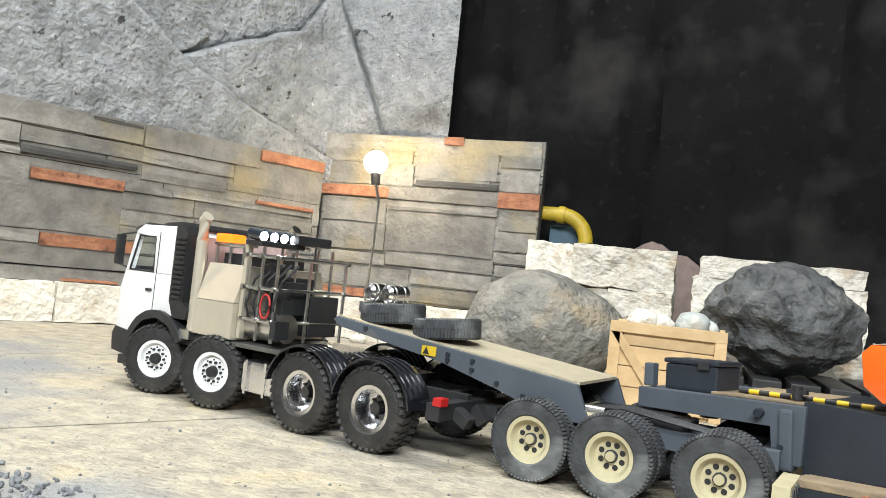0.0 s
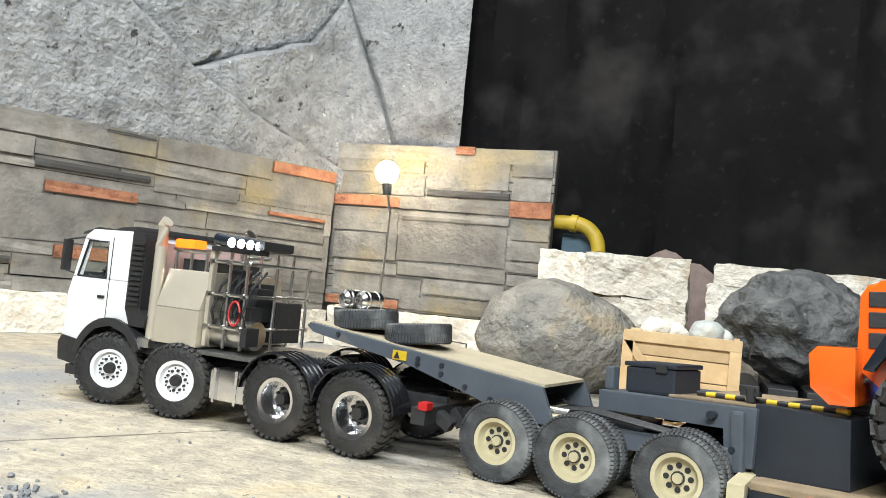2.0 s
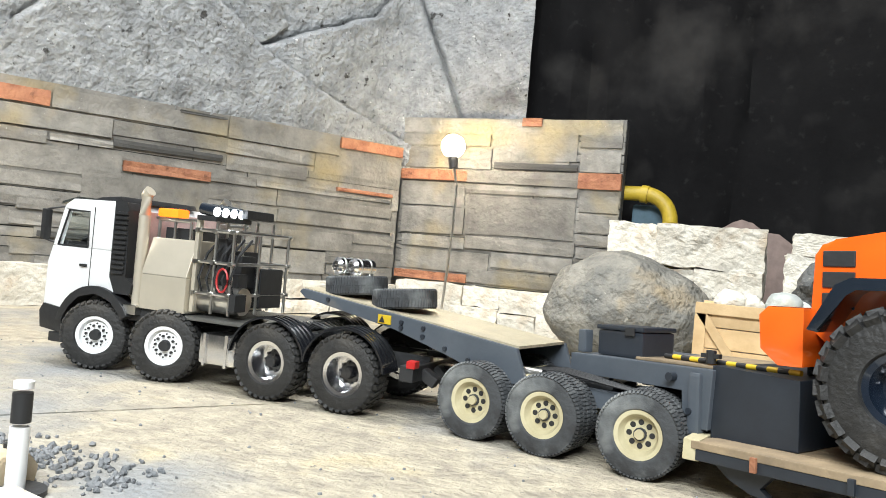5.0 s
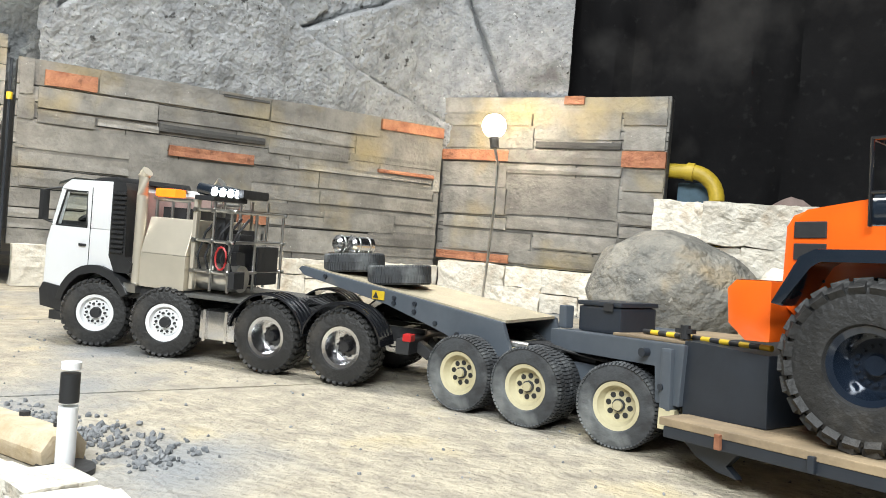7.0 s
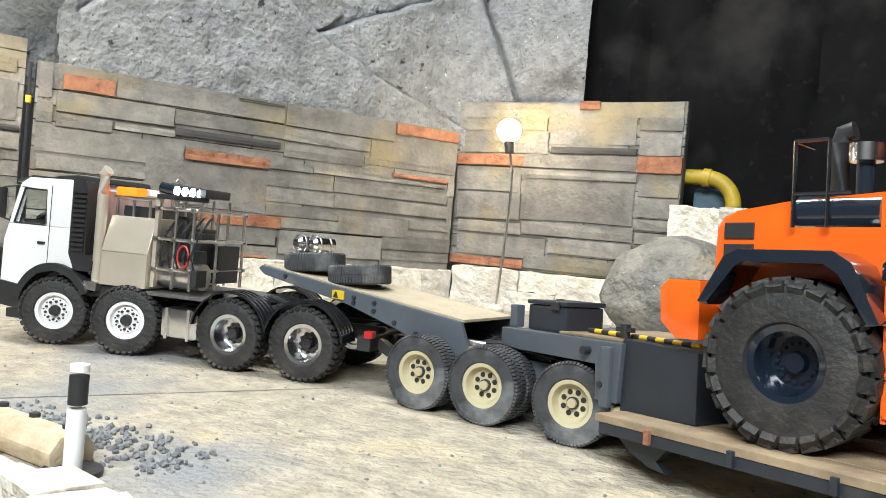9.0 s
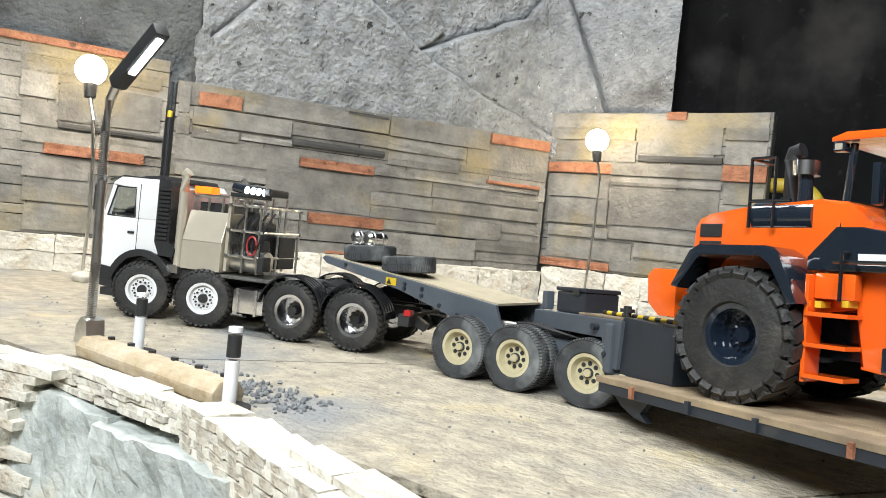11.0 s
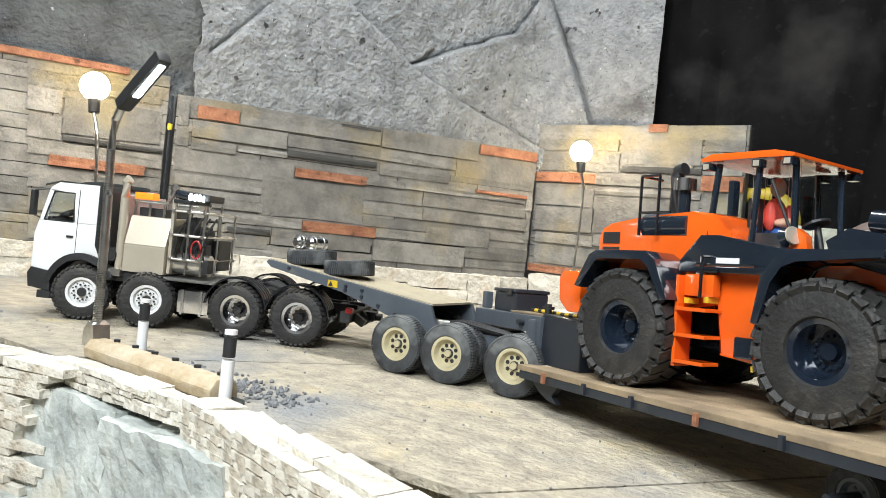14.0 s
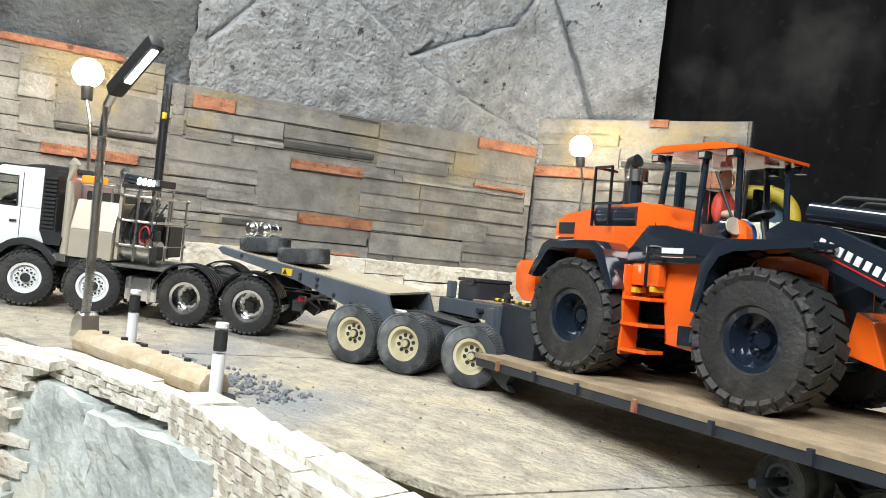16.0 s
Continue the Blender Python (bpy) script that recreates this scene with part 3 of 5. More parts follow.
pallet = tagged(new("pallet"), "dark stained wooden pallet under the boulder", "pallet")
for i in range(4):
    boxpart("runner", BLACKP, pallet, 1.02, 1.36, -0.60 + i * 0.085, -0.575 + i * 0.085, 0, 0.055, 0.002)
for i in range(6):
    boxpart("board", BLACKP, pallet, 1.02 + i * 0.058, 1.065 + i * 0.058, -0.605, -0.32, 0.0555, 0.075, 0.002)


# ---- wooden crate with pale stones ----
def crate():
    c = tagged(new("crate"), "open pine crate filled with pale stones", "crate")
    x0, x1, y0, y1, z1 = 0.912, 1.078, -0.66, -0.54, 0.142
    for k, y in enumerate((y0, y1)):
        for i in range(4):
            boxpart("side_board", PINE, c, x0, x1, y - 0.003, y + 0.003, 0.006 + i * 0.034, 0.0385 + i * 0.034, 0.001)
    for x in (x0, x1):
        for i in range(4):
            boxpart("end_board", PINE, c, x - 0.003, x + 0.003, y0 + 0.004, y1 - 0.004, 0.006 + i * 0.034, 0.0385 + i * 0.034, 0.001)
        for y in (y0, y1):
            boxpart("corner_post", PINE, c, x - 0.006, x + 0.012, y - 0.009, y - 0.0035, 0, z1, 0.001)
    boxpart("top_rail", PINE, c, x0 - 0.006, x1 + 0.012, y0 - 0.0095, y0 - 0.0035, z1 - 0.014, z1 + 0.004, 0.001)
    boxpart("top_rail", PINE, c, x0 - 0.006, x1 + 0.012, y1 + 0.0035, y1 + 0.0095, z1 - 0.014, z1 + 0.004, 0.001)
    bm = bmesh.new()
    box(bm, 0.958, y0 - 0.0065, 0.07, 0.014, 0.005, 0.155, 0, -36, 0)
    part("brace", bm, PINE, c, "", 0.001)
    boxpart("bottom", PINE, c, x0 + 0.004, x1 - 0.004, y0 + 0.004, y1 - 0.004, 0.0, 0.006, 0.001)
    boxpart("filling", LIME, c, x0 + 0.004, x1 - 0.004, y0 + 0.004, y1 - 0.004, 0.007, 0.128, 0.001)


crate()
for i, (x, y, r, material) in enumerate(((0.955, -0.61, 0.026, LIME), (0.985, -0.60, 0.022, LIME), (1.035, -0.60, 0.028, LIME_GREY), (0.97, -0.57, 0.022, LIME), (1.06, -0.58, 0.02, LIME_GREY))):
    bm = bmesh.new()
    boulder_mesh(bm, r, r, r * 0.85, 0.15, 20 + i, 0, 3)
    tagged(part("pale_stone", bm, material, None, smooth=True, at=pose(x, y, 0.128 + r * 0.8)), "pale rounded stone lying in the crate", "stone", "stones in the crate")


# ---- lamps ----
def bulb_lamp(x, y, lean, z_bulb, bend):
    lamp = tagged(new("bulb_lamp"), "lit round bulb lamp on a thin bent pole", "lamp", "bulb lamps")
    lamp.matrix_basis = pose(x, y, 0)
    bm = bmesh.new()
    tube(bm, [(0, 0, 0.012), (0.008 + bend, 0, z_bulb * 0.3), (0.016 + bend * 1.5, -lean * 0.4, z_bulb * 0.6), (0.018, -lean * 0.8, z_bulb - 0.1), (0.006, -lean, z_bulb - 0.052)], 0.0035)
    part("pole", bm, ALU, lamp, smooth=True)
    bm = bmesh.new()
    rod(bm, (0.006, -lean, z_bulb - 0.056), (0.002, -lean, z_bulb - 0.026), 0.011, 16, 0.013)
    part("socket", bm, BLACKP, lamp, smooth=True)
    bm = bmesh.new()
    bmesh.ops.create_uvsphere(bm, u_segments=24, v_segments=16, radius=0.030)
    part("bulb", bm, BULB, lamp, "glowing warm white bulb", smooth=True, at=pose(0, -lean, z_bulb))
    bm = bmesh.new()
    boulder_mesh(bm, 0.022, 0.02, 0.014, 0.2, 5, 0, 3)
    part("foot", bm, LIME, lamp, at=pose(0, 0, 0.008), smooth=True)


bulb_lamp(0.232, -0.155, 0.012, 0.462, 0.0)
bulb_lamp(-0.392, -1.21, 0.02, 0.432, 0.0)

desk = tagged(new("gooseneck_lamp"), "lit chrome gooseneck lamp with a long black head", "lamp")
bm = bmesh.new()
neck = [(0.237, -1.553, 0.0), (0.238, -1.553, 0.10), (0.236, -1.553, 0.2), (0.232, -1.553, 0.26), (0.236, -1.553, 0.30), (0.252, -1.553, 0.324)]
tube(bm, neck, 0.0055, 10)
part("neck", bm, ALU, desk, smooth=True)
bm = bmesh.new()
for i in range(112):
    z = 0.004 + i * 0.0023
    rod(bm, (0.2375 - max(0, z - 0.1) * 0.03, -1.553, z), (0.2375 - max(0, z - 0.1) * 0.03, -1.553, z + 0.0012), 0.0061, 10)
part("neck_rings", bm, ALU, desk, smooth=True)
bm = bmesh.new()
box(bm, 0.289, -1.553, 0.349, 0.103, 0.020, 0.017, 0, -37, 0)
part("head", bm, BLACKP, desk, "", 0.005, True)
bm = bmesh.new()
box(bm, 0.3030, -1.5535, 0.3495, 0.064, 0.009, 0.004, 0, -37, 0)
part("light_strip", bm, LED, desk, "glowing white light strip", 0.001)
bm = bmesh.new()
prism(bm, [(-0.012, 0), (0.016, 0), (0.012, 0.028), (0.0, 0.032), (-0.01, 0.02)], -0.012, 0.012)
part("clamp", bm, ALU, desk, at=pose(0.237, -1.553, 0))


# ---- bollards ----
def bollard(x, y, h, lean):
    b = tagged(new("bollard"), "white plastic road marker post with a black band", "bollard", "road marker posts")
    b.matrix_basis = pose(x, y, 0, 0, lean, 25)
    for z0, z1, material in ((0.003, 0.6, WHITE), (0.6, 0.9, BLACKP), (0.9, 1.0, WHITE)):
        bm = bmesh.new()
        rod(bm, (0, 0, h * z0 + 0.003), (0, 0, h * z1), 0.0065, 20)
        part("post" if z0 < 0.1 else "band" if material is BLACKP else "cap", bm, material, b, smooth=True)
    bm = bmesh.new()
    rod(bm, (0, 0, 0), (0, 0, 0.004), 0.02, 24)
    part("foot", bm, BLACKP, b, smooth=True)


bollard(0.586, -1.618, 0.076, 0)
bollard(0.322, -1.540, 0.072, 0)

# ---- timber beam and gravel ----
beam = tagged(new("timber_beam"), "weathered round-edged timber with bolts lying behind the wall", "timber")
bm = bmesh.new()
prism(bm, [(-0.016, 0), (0.016, 0), (0.018, 0.012), (0.010, 0.022), (-0.010, 0.022), (-0.018, 0.012)], -0.13, 0.13)
part("body", bm, LOGWOOD, beam, "", 0.003)
for i in range(6):
    bm = bmesh.new()
    rod(bm, (0.008, -0.11 + i * 0.042, 0.020), (0.008, -0.11 + i * 0.042, 0.025), 0.004, 8)
    part("bolt", bm, BLACKP, beam)
beam.matrix_basis = pose(0.445, -1.603, 0.001, 0, 0, 87)


def scatter(name, n, region, size, material, label, seed):
    rnd = random.Random(seed)
    bm = bmesh.new()
    for i in range(n):
        x, y = region(rnd)
        r = rnd.uniform(*size)
        vs = bmesh.ops.create_icosphere(bm, subdivisions=1, radius=r)["verts"]
        for v in vs:
            v.co *= rnd.uniform(0.6, 1.25)
        bmesh.ops.transform(bm, verts=vs, matrix=pose(x, y, r * 0.4, rnd.uniform(0, 90), rnd.uniform(0, 90), rnd.uniform(0, 360)))
    tagged(part(name, bm, material, None), label, "gravel", kind="stuff")


scatter("gravel", 420, lambda r: (0.38 + r.betavariate(2, 2) * 0.27, -1.552 + r.gauss(0, 0.02)), (0.0008, 0.0034), GRAVEL, "loose grey gravel beside the timber", 2)
scatter("floor_grit", 300, lambda r: (r.uniform(-0.2, 1.2), r.uniform(-1.6, -0.9)), (0.0006, 0.0019), GRAVEL, "small grit and crumbs scattered on the floor", 3)

# ---- stone retaining wall ----
wall = tagged(new("wall_retaining"), "pale stone retaining wall with thin stacked slabs below the floor edge", "stone wall", kind="structure")


def ledge(a, b, z0, z1, thick, courses, seed, wmin, wmax, material, top_noise=0.0, cuts=2, rough=0.004, even=0.8):
    rnd = random.Random(seed)
    a, b = Vector((a[0], a[1], 0)), Vector((b[0], b[1], 0))
    d = b - a
    ang = math.degrees(math.atan2(d.y, d.x))
    z = z0
    for k in range(courses):
        h = (z1 - z0) / courses
        s = -rnd.uniform(0, 0.02)
        while s < d.length:
            w = rnd.uniform(wmin, wmax)
            me = stone_mesh("ledge_stone", w - 0.001, thick * rnd.uniform(even, 2 - even), h * 0.95, material, min(rough, h * 0.11), cuts, rnd.randrange(9999))
            p = a + d.normalized() * (s + w / 2)
            piece("ledge_stone", me, wall, pose(p.x, p.y, z + h / 2 + rnd.uniform(0, top_noise), rnd.uniform(-4, 4), rnd.uniform(-4, 4), ang + rnd.uniform(-4, 4)))
            s += w
        z += h


ledge((0.60, -1.650), (1.14, -1.80), -0.13, 0.012, 0.045, 19, 31, 0.022, 0.05, LIME, 0.0015, 3, 0.004, 0.95)
ledge((0.76, -1.688), (1.10, -1.782), 0.010, 0.018, 0.03, 1, 41, 0.05, 0.10, LIME, 0.002)
ledge((0.315, -1.643), (0.60, -1.650), -0.020, 0.005, 0.032, 4, 32, 0.02, 0.06, LIME, 0.002)
ledge((0.325, -1.652), (0.63, -1.662), -0.42, -0.020, 0.05, 2, 33, 0.16, 0.3, LIME_GREY, 0, 14, 0.006)
ledge((0.60, -1.665), (1.14, -1.815), -0.42, -0.13, 0.05, 3, 36, 0.1, 0.22, LIME_GREY, 0, 9, 0.008)
ledge((-0.5, -1.80), (0.30, -1.668), -0.15, 0.002, 0.05, 15, 34, 0.04, 0.1, LIME, 0.001, 2, 0.003, 0.95)
ledge((-0.5, -1.80), (0.30, -1.672), -0.42, -0.15, 0.05, 4, 35, 0.1, 0.2, LIME_GREY, 0, 8, 0.008)


# ---- wheels ----
def tyre_bm(r, w, rim_r, lugs, lug_h, lug_w, lug_l, skew):
    """A tyre about the y axis, outer side towards +y."""
    bm = bmesh.new()
    h = w / 2
    rr = r - lug_h
    lathe(bm, [(rim_r, -h * 0.72), (rim_r * 1.12, -h), (rr * 0.86, -h * 1.04), (rr * 0.96, -h * 0.92), (rr, -h * 0.7), (rr, h * 0.7), (rr * 0.96, h * 0.92), (rr * 0.86, h * 1.04), (rim_r * 1.12, h), (rim_r, h * 0.72)], 48)
    for i in range(lugs):
        for side in (-1, 1):
            a = 360 * (i + (0.5 if side > 0 else 0)) / lugs
            m = pose(0, 0, 0, 0, a, 0) @ pose(0, side * h * 0.46, rr + lug_h * 0.38, 0, 0, side * skew)
            vs = bmesh.ops.create_cube(bm, size=1)["verts"]
            bmesh.ops.transform(bm, verts=vs, matrix=m @ Matrix.Diagonal((lug_l, lug_w, lug_h * 1.5, 1)))
            m = pose(0, 0, 0, 0, a, 0) @ pose(0, side * h * 0.92, rr - lug_h * 0.9, side * -38, 0, 0)
            vs = bmesh.ops.create_cube(bm, size=1)["verts"]
            bmesh.ops.transform(bm, verts=vs, matrix=m @ Matrix.Diagonal((lug_l * 0.9, lug_w * 0.35, lug_h * 2.2, 1)))
    return bm


def rim_bm(rim_r, w, dish, lip):
    bm = bmesh.new()
    h = w / 2
    lathe(bm, [(rim_r * 1.02, -h * 0.8), (rim_r * 1.02, h * 0.74), (rim_r * 1.08, h * 0.86), (rim_r * (1 - lip), h * 0.8), (rim_r * 0.80, h * 0.4), (rim_r * 0.72, h * dish), (rim_r * 0.02, h * dish), (rim_r * 0.02, h * dish - 0.003), (rim_r * 0.7, h * dish - 0.003), (rim_r * 0.75, -h * 0.8)], 36)
    return bm


def hub_bm(rim_r, y, length, k=1.0):
    bm = bmesh.new()
    rod(bm, (0, y - 0.002, 0), (0, y + length, 0), rim_r * 0.34 * k, 18, rim_r * 0.27 * k)
    return bm


def ring_of(name, material, wheel, rim_r, y0, y1, n, rad, at, seg, turn=0.0):
    """Alike round pieces on a circle of the wheel's disc."""
    first = None
    for i in range(n):
        m = pose(0, 0, 0, 0, 360 * (i + turn) / n, 0) @ pose(rim_r * at, 0, 0)
        if first is None:
            bm = bmesh.new()
            rod(bm, (0, y0, 0), (0, y1, 0), rad, seg)
            first = part(name, bm, material, wheel, at=m)
        else:
            piece(name, first.data, wheel, m)


def make_wheel(parent, kind):
    r, w, rim_r = {"front": (0.044, 0.031, 0.0225), "rear": (0.044, 0.033, 0.0228), "dolly": (0.0395, 0.0225, 0.0213), "low": (0.0235, 0.016, 0.0135), "loader": (0.0605, 0.046, 0.0262)}[kind]
    if kind == "loader":
        bm, tm = tyre_bm(r, w, rim_r, 24, 0.0038, 0.0225, 0.0120, 20), RUBBER
    elif kind in ("front", "rear"):
        bm, tm = tyre_bm(r, w, rim_r, 32, 0.0016, 0.0125, 0.0052, 14), RUBBER
    else:
        bm, tm = tyre_bm(r, w, rim_r, 64, 0.0007, 0.0095, 0.0026, 5), RUBBER_D
    tyre = part("wheel", bm, tm, parent, "black rubber tyre with block tread", smooth=True)
    rm = {"front": WHITE, "rear": CHROME, "dolly": CREAM, "low": STEEL, "loader": NAVYRIM}[kind]
    dish = {"front": 0.55, "rear": -0.35, "dolly": 0.1, "low": 0.1, "loader": -0.1}[kind]
    part("rim", rim_bm(rim_r, w, dish, 0.12), rm, tyre, smooth=True)
    hub = {"front": BLACKP, "rear": BLACKG, "dolly": CREAM, "low": STEEL, "loader": NAVYRIM}[kind]
    y = w / 2 * dish
    part("hub", hub_bm(rim_r, y, 0.006 if kind != "rear" else 0.011, 0.75 if kind in ("dolly", "low") else 1.0), hub, tyre, smooth=True)
    if kind in ("front", "rear", "loader"):
        ring_of("wheel_nut", hub, tyre, rim_r, y - 0.001, y + 0.003, 10 if kind != "loader" else 16, rim_r * (0.075 if kind != "loader" else 0.06), 0.52, 6)
    if kind == "rear":
        bm = bmesh.new()
        rod(bm, (0, w / 2 * dish - 0.001, 0), (0, w / 2 * dish + 0.0012, 0), rim_r * 0.52, 28)
        part("disc", bm, BLACKG, tyre, "dark recessed wheel disc", smooth=True)
    if kind in ("dolly", "low"):
        ring_of("vent_hole", BLACKP, tyre, rim_r, y - 0.001, y + 0.0006, 8 if kind == "dolly" else 5, rim_r * (0.125 if kind == "dolly" else 0.10), 0.50, 12, 0.5)
    if kind == "front":
        ring_of("vent_hole", BLACKP, tyre, rim_r, y - 0.001, y + 0.0006, 10, 0.0012, 0.64, 10, 0.5)
    return tyre


ROLLING = []  # wheel, centre in its thing, radius, flipped, which vehicle


def wheels(thing, kind, spots, r, vehicle, rise=0.0):
    first = None
    for x, y, flip in spots:
        z = r + rise * x
        m = pose(x, y, z, 0, 0, 180 if flip else 0)
        if first is None:
            first = make_wheel(thing, kind)
            first.matrix_basis = m
            ob = first
        else:
            ob = copy_thing(first, m)
        ROLLING.append((ob, (x, y, z), r, flip, vehicle))


def bars(parent, name, material, list_of_rods, r, label=""):
    for a, b in list_of_rods:
        bm = bmesh.new()
        rod(bm, a, b, r, 8)
        part(name, bm, material, parent, label, smooth=True)


# ---- heavy truck ----
def heavy_truck():
    t = tagged(new("heavy_truck"), "white four-axle model heavy haulage truck with a short cab", "truck")
    P = lambda name, material, *a, **k: boxpart(name, material, t, *a, **k)
    P("frame_rail", BLACKP, -0.125, 0.36, 0.022, 0.03, 0.05, 0.068)
    P("frame_rail", BLACKP, -0.125, 0.36, -0.03, -0.022, 0.05, 0.068)
    for x in (-0.1, 0.0, 0.1, 0.16):
        P("cross_member", BLACKP, x, x + 0.012, -0.022, 0.022, 0.052, 0.066)
    for x in (-0.0465, 0.0525, 0.203, 0.314):
        bm = bmesh.new()
        rod(bm, (x, -0.07, 0.044), (x, 0.07, 0.044), 0.007, 10)
        bmesh.ops.create_uvsphere(bm, u_segments=12, v_segments=8, radius=0.016, matrix=pose(x, 0, 0.044))
        part("axle", bm, BLACKP, t, smooth=True)
    # cab
    bm = bmesh.new()
    prism(bm, [(0.287, 0.098), (0.287, 0.152), (0.393, 0.152), (0.3995, 0.13), (0.4005, 0.062), (0.362, 0.062), (0.357, 0.078)] + arc(0.312, 0.044, 0.0565, 40, 100, 8), -0.088, 0.088)
    cab = part("cab", bm, WHITE, t, "white painted cab with open side windows", 0.0035, True)
    bm = bmesh.new()
    prism(bm, [(0.287, 0.1522), (0.287, 0.203), (0.297, 0.2145), (0.364, 0.214), (0.377, 0.206), (0.378, 0.200), (0.336, 0.200), (0.3335, 0.1975), (0.3335, 0.1522)], -0.0878, 0.0878)
    part("cab_top", bm, WHITE, cab, "white roof and rear wall of the cab", 0.002, True)
    P("cab_seat", BLACKP, 0.338, 0.352, 0.02, 0.06, 0.1522, 0.183, bevel=0.003)
    P("dashboard", BLACKP, 0.378, 0.394, -0.078, 0.078, 0.1522, 0.159, bevel=0.003)
    bm = bmesh.new()
    rod(bm, (0.376, 0.04, 0.163), (0.3775, 0.04, 0.1655), 0.014, 18)
    part("steering_wheel", bm, BLACKP, cab, smooth=True)
    for s in (1, -1):
        bm = bmesh.new()
        prism(bm, [(0.385, 0.1522), (0.3932, 0.1522), (0.3785, 0.204), (0.371, 0.204)], s * 0.0795, s * 0.0875)
        part("front_pillar", bm, WHITE, cab, "", 0.0012)
        bm = bmesh.new()
        prism(bm, [(0.335, 0.1528), (0.335, 0.199), (0.371, 0.199), (0.385, 0.1528)], s * 0.0832, s * 0.0840)
        win = part("side_window", bm, GLASS_M, cab, "clear side window")
        win.visible_shadow = False
        bm = bmesh.new()
        for a, b in (((0.335, 0.154), (0.335, 0.199)), ((0.335, 0.199), (0.371, 0.199)), ((0.371, 0.199), (0.3855, 0.153)), ((0.335, 0.153), (0.3855, 0.153))):
            rod(bm, (a[0], s * 0.0868, a[1]), (b[0], s * 0.0868, b[1]), 0.0013, 6)
        part("window_seal", bm, BLACKP, cab)
        bm = bmesh.new()
        span(bm, 0.332, 0.343, s * 0.088, s * 0.0905, 0.128, 0.1315)
        part("door_handle", bm, BLACKP, cab, "", 0.0006)
        bm = bmesh.new()
        for x0, x1 in ((0.3265, 0.3272),):
            span(bm, x0, x1, s * 0.0875, s * 0.0886, 0.100, 0.205)
        part("door_seam", bm, BLACKP, cab)
        bm = bmesh.new()
        span(bm, 0.396, 0.403, s * 0.09, s * 0.101, 0.158, 0.198)
        mirror = part("mirror", bm, BLACKP, cab, "black door mirror", 0.002, True)
        bars(cab, "mirror_arm", BLACKP, [((0.378, s * 0.086, 0.203), (0.399, s * 0.096, 0.198)), ((0.392, s * 0.086, 0.155), (0.399, s * 0.096, 0.159))], 0.0012)
        # black wheel arch
        bm = bmesh.new()
        outer, inner = arc(0.312, 0.044, 0.062, 12, 152, 14), arc(0.312, 0.044, 0.052, 152, 12, 14)
        prism(bm, outer + inner, s * 0.070, s * 0.0935)
        part("wheel_arch", bm, BLACKP, cab, "grey-black plastic wheel arch", 0.001, True)
    bm = bmesh.new()
    prism(bm, [(0.364, 0.04), (0.402, 0.044), (0.405, 0.066), (0.399, 0.076), (0.364, 0.072)], -0.09, 0.09)
    part("bumper", bm, BLACKP, cab, "dark grey bumper", 0.002, True)
    P("step", BLACKP, 0.362, 0.385, 0.07, 0.09, 0.028, 0.040)
    bm = bmesh.new()
    prism(bm, [(0.3755, 0.2035), (0.3905, 0.1525), (0.392, 0.153), (0.377, 0.2040)], -0.079, 0.079)
    pane = part("windscreen", bm, GLASS_M, cab, "clear windscreen")
    pane.visible_shadow = False
    bm = bmesh.new()
    prism(bm, [(0.366, 0.2145), (0.366, 0.2175), (0.392, 0.210), (0.394, 0.206)], -0.08, 0.08)
    part("sun_visor", bm, GLASS_D, cab, "", 0.0008)
    bm = bmesh.new()
    prism(bm, [(0.288, 0.2145), (0.292, 0.2215), (0.322, 0.219), (0.338, 0.2145)], -0.06, 0.083)
    part("roof_spoiler", bm, BLACKP, cab, "", 0.002, True)
    CLOSER = Matrix.Translation((0.041, 0, 0)) @ Matrix.Diagonal((0.88, 1, 1, 1))
    before = set(t.children)
    # ribbed snorkel behind the cab
    bm = bmesh.new()
    prism(bm, [(0.248, 0.100), (0.246, 0.112), (0.258, 0.120), (0.262, 0.205), (0.266, 0.214), (0.286, 0.214), (0.286, 0.12), (0.275, 0.10)], 0.060, 0.0895)
    for i in range(13):
        span(bm, 0.2605, 0.283, 0.089, 0.0925, 0.124 + i * 0.0062, 0.1275 + i * 0.0062)
    part("air_intake", bm, BLACKP, t, "ribbed black air intake", 0.0008, True)
    P("rear_panel", BEACON_TINTED, 0.262, 0.271, -0.085, 0.055, 0.10, 0.205, label="pale panel behind the cab")
    for s in (1, -1):
        bm = bmesh.new()
        tube(bm, [(0.244, s * 0.078, 0.084), (0.244, s * 0.078, 0.20), (0.244, s * 0.078, 0.225), (0.238, s * 0.078, 0.231)], 0.0078, 14)
        part("exhaust", bm, BEIGE if s > 0 else ALU, t, "polished tall exhaust", smooth=True)
    P("exhaust_bracket", ALU, 0.234, 0.256, 0.066, 0.09, 0.076, 0.088)
    # metal cabinet with sloped upper side
    bm = bmesh.new()
    span(bm, 0.156, 0.234, -0.075, 0.085, 0.085, 0.128)
    part("cabinet_lower", bm, BEIGE, t, "champagne metal cabinet", 0.0015)
    bm = bmesh.new()
    a = [(0.085, 0.1282), (0.070, 0.174), (-0.06, 0.174), (-0.075, 0.1282)]
    va = [bm.verts.new((0.156, y, z)) for y, z in a]
    vb = [bm.verts.new((0.234, y, z)) for y, z in a]
    bm.faces.new(va)
    bm.faces.new(vb[::-1])
    for i in range(4):
        bm.faces.new((va[i], vb[i], vb[(i + 1) % 4], va[(i + 1) % 4]))
    part("cabinet_upper", bm, BEIGE, t, "", 0.0012)
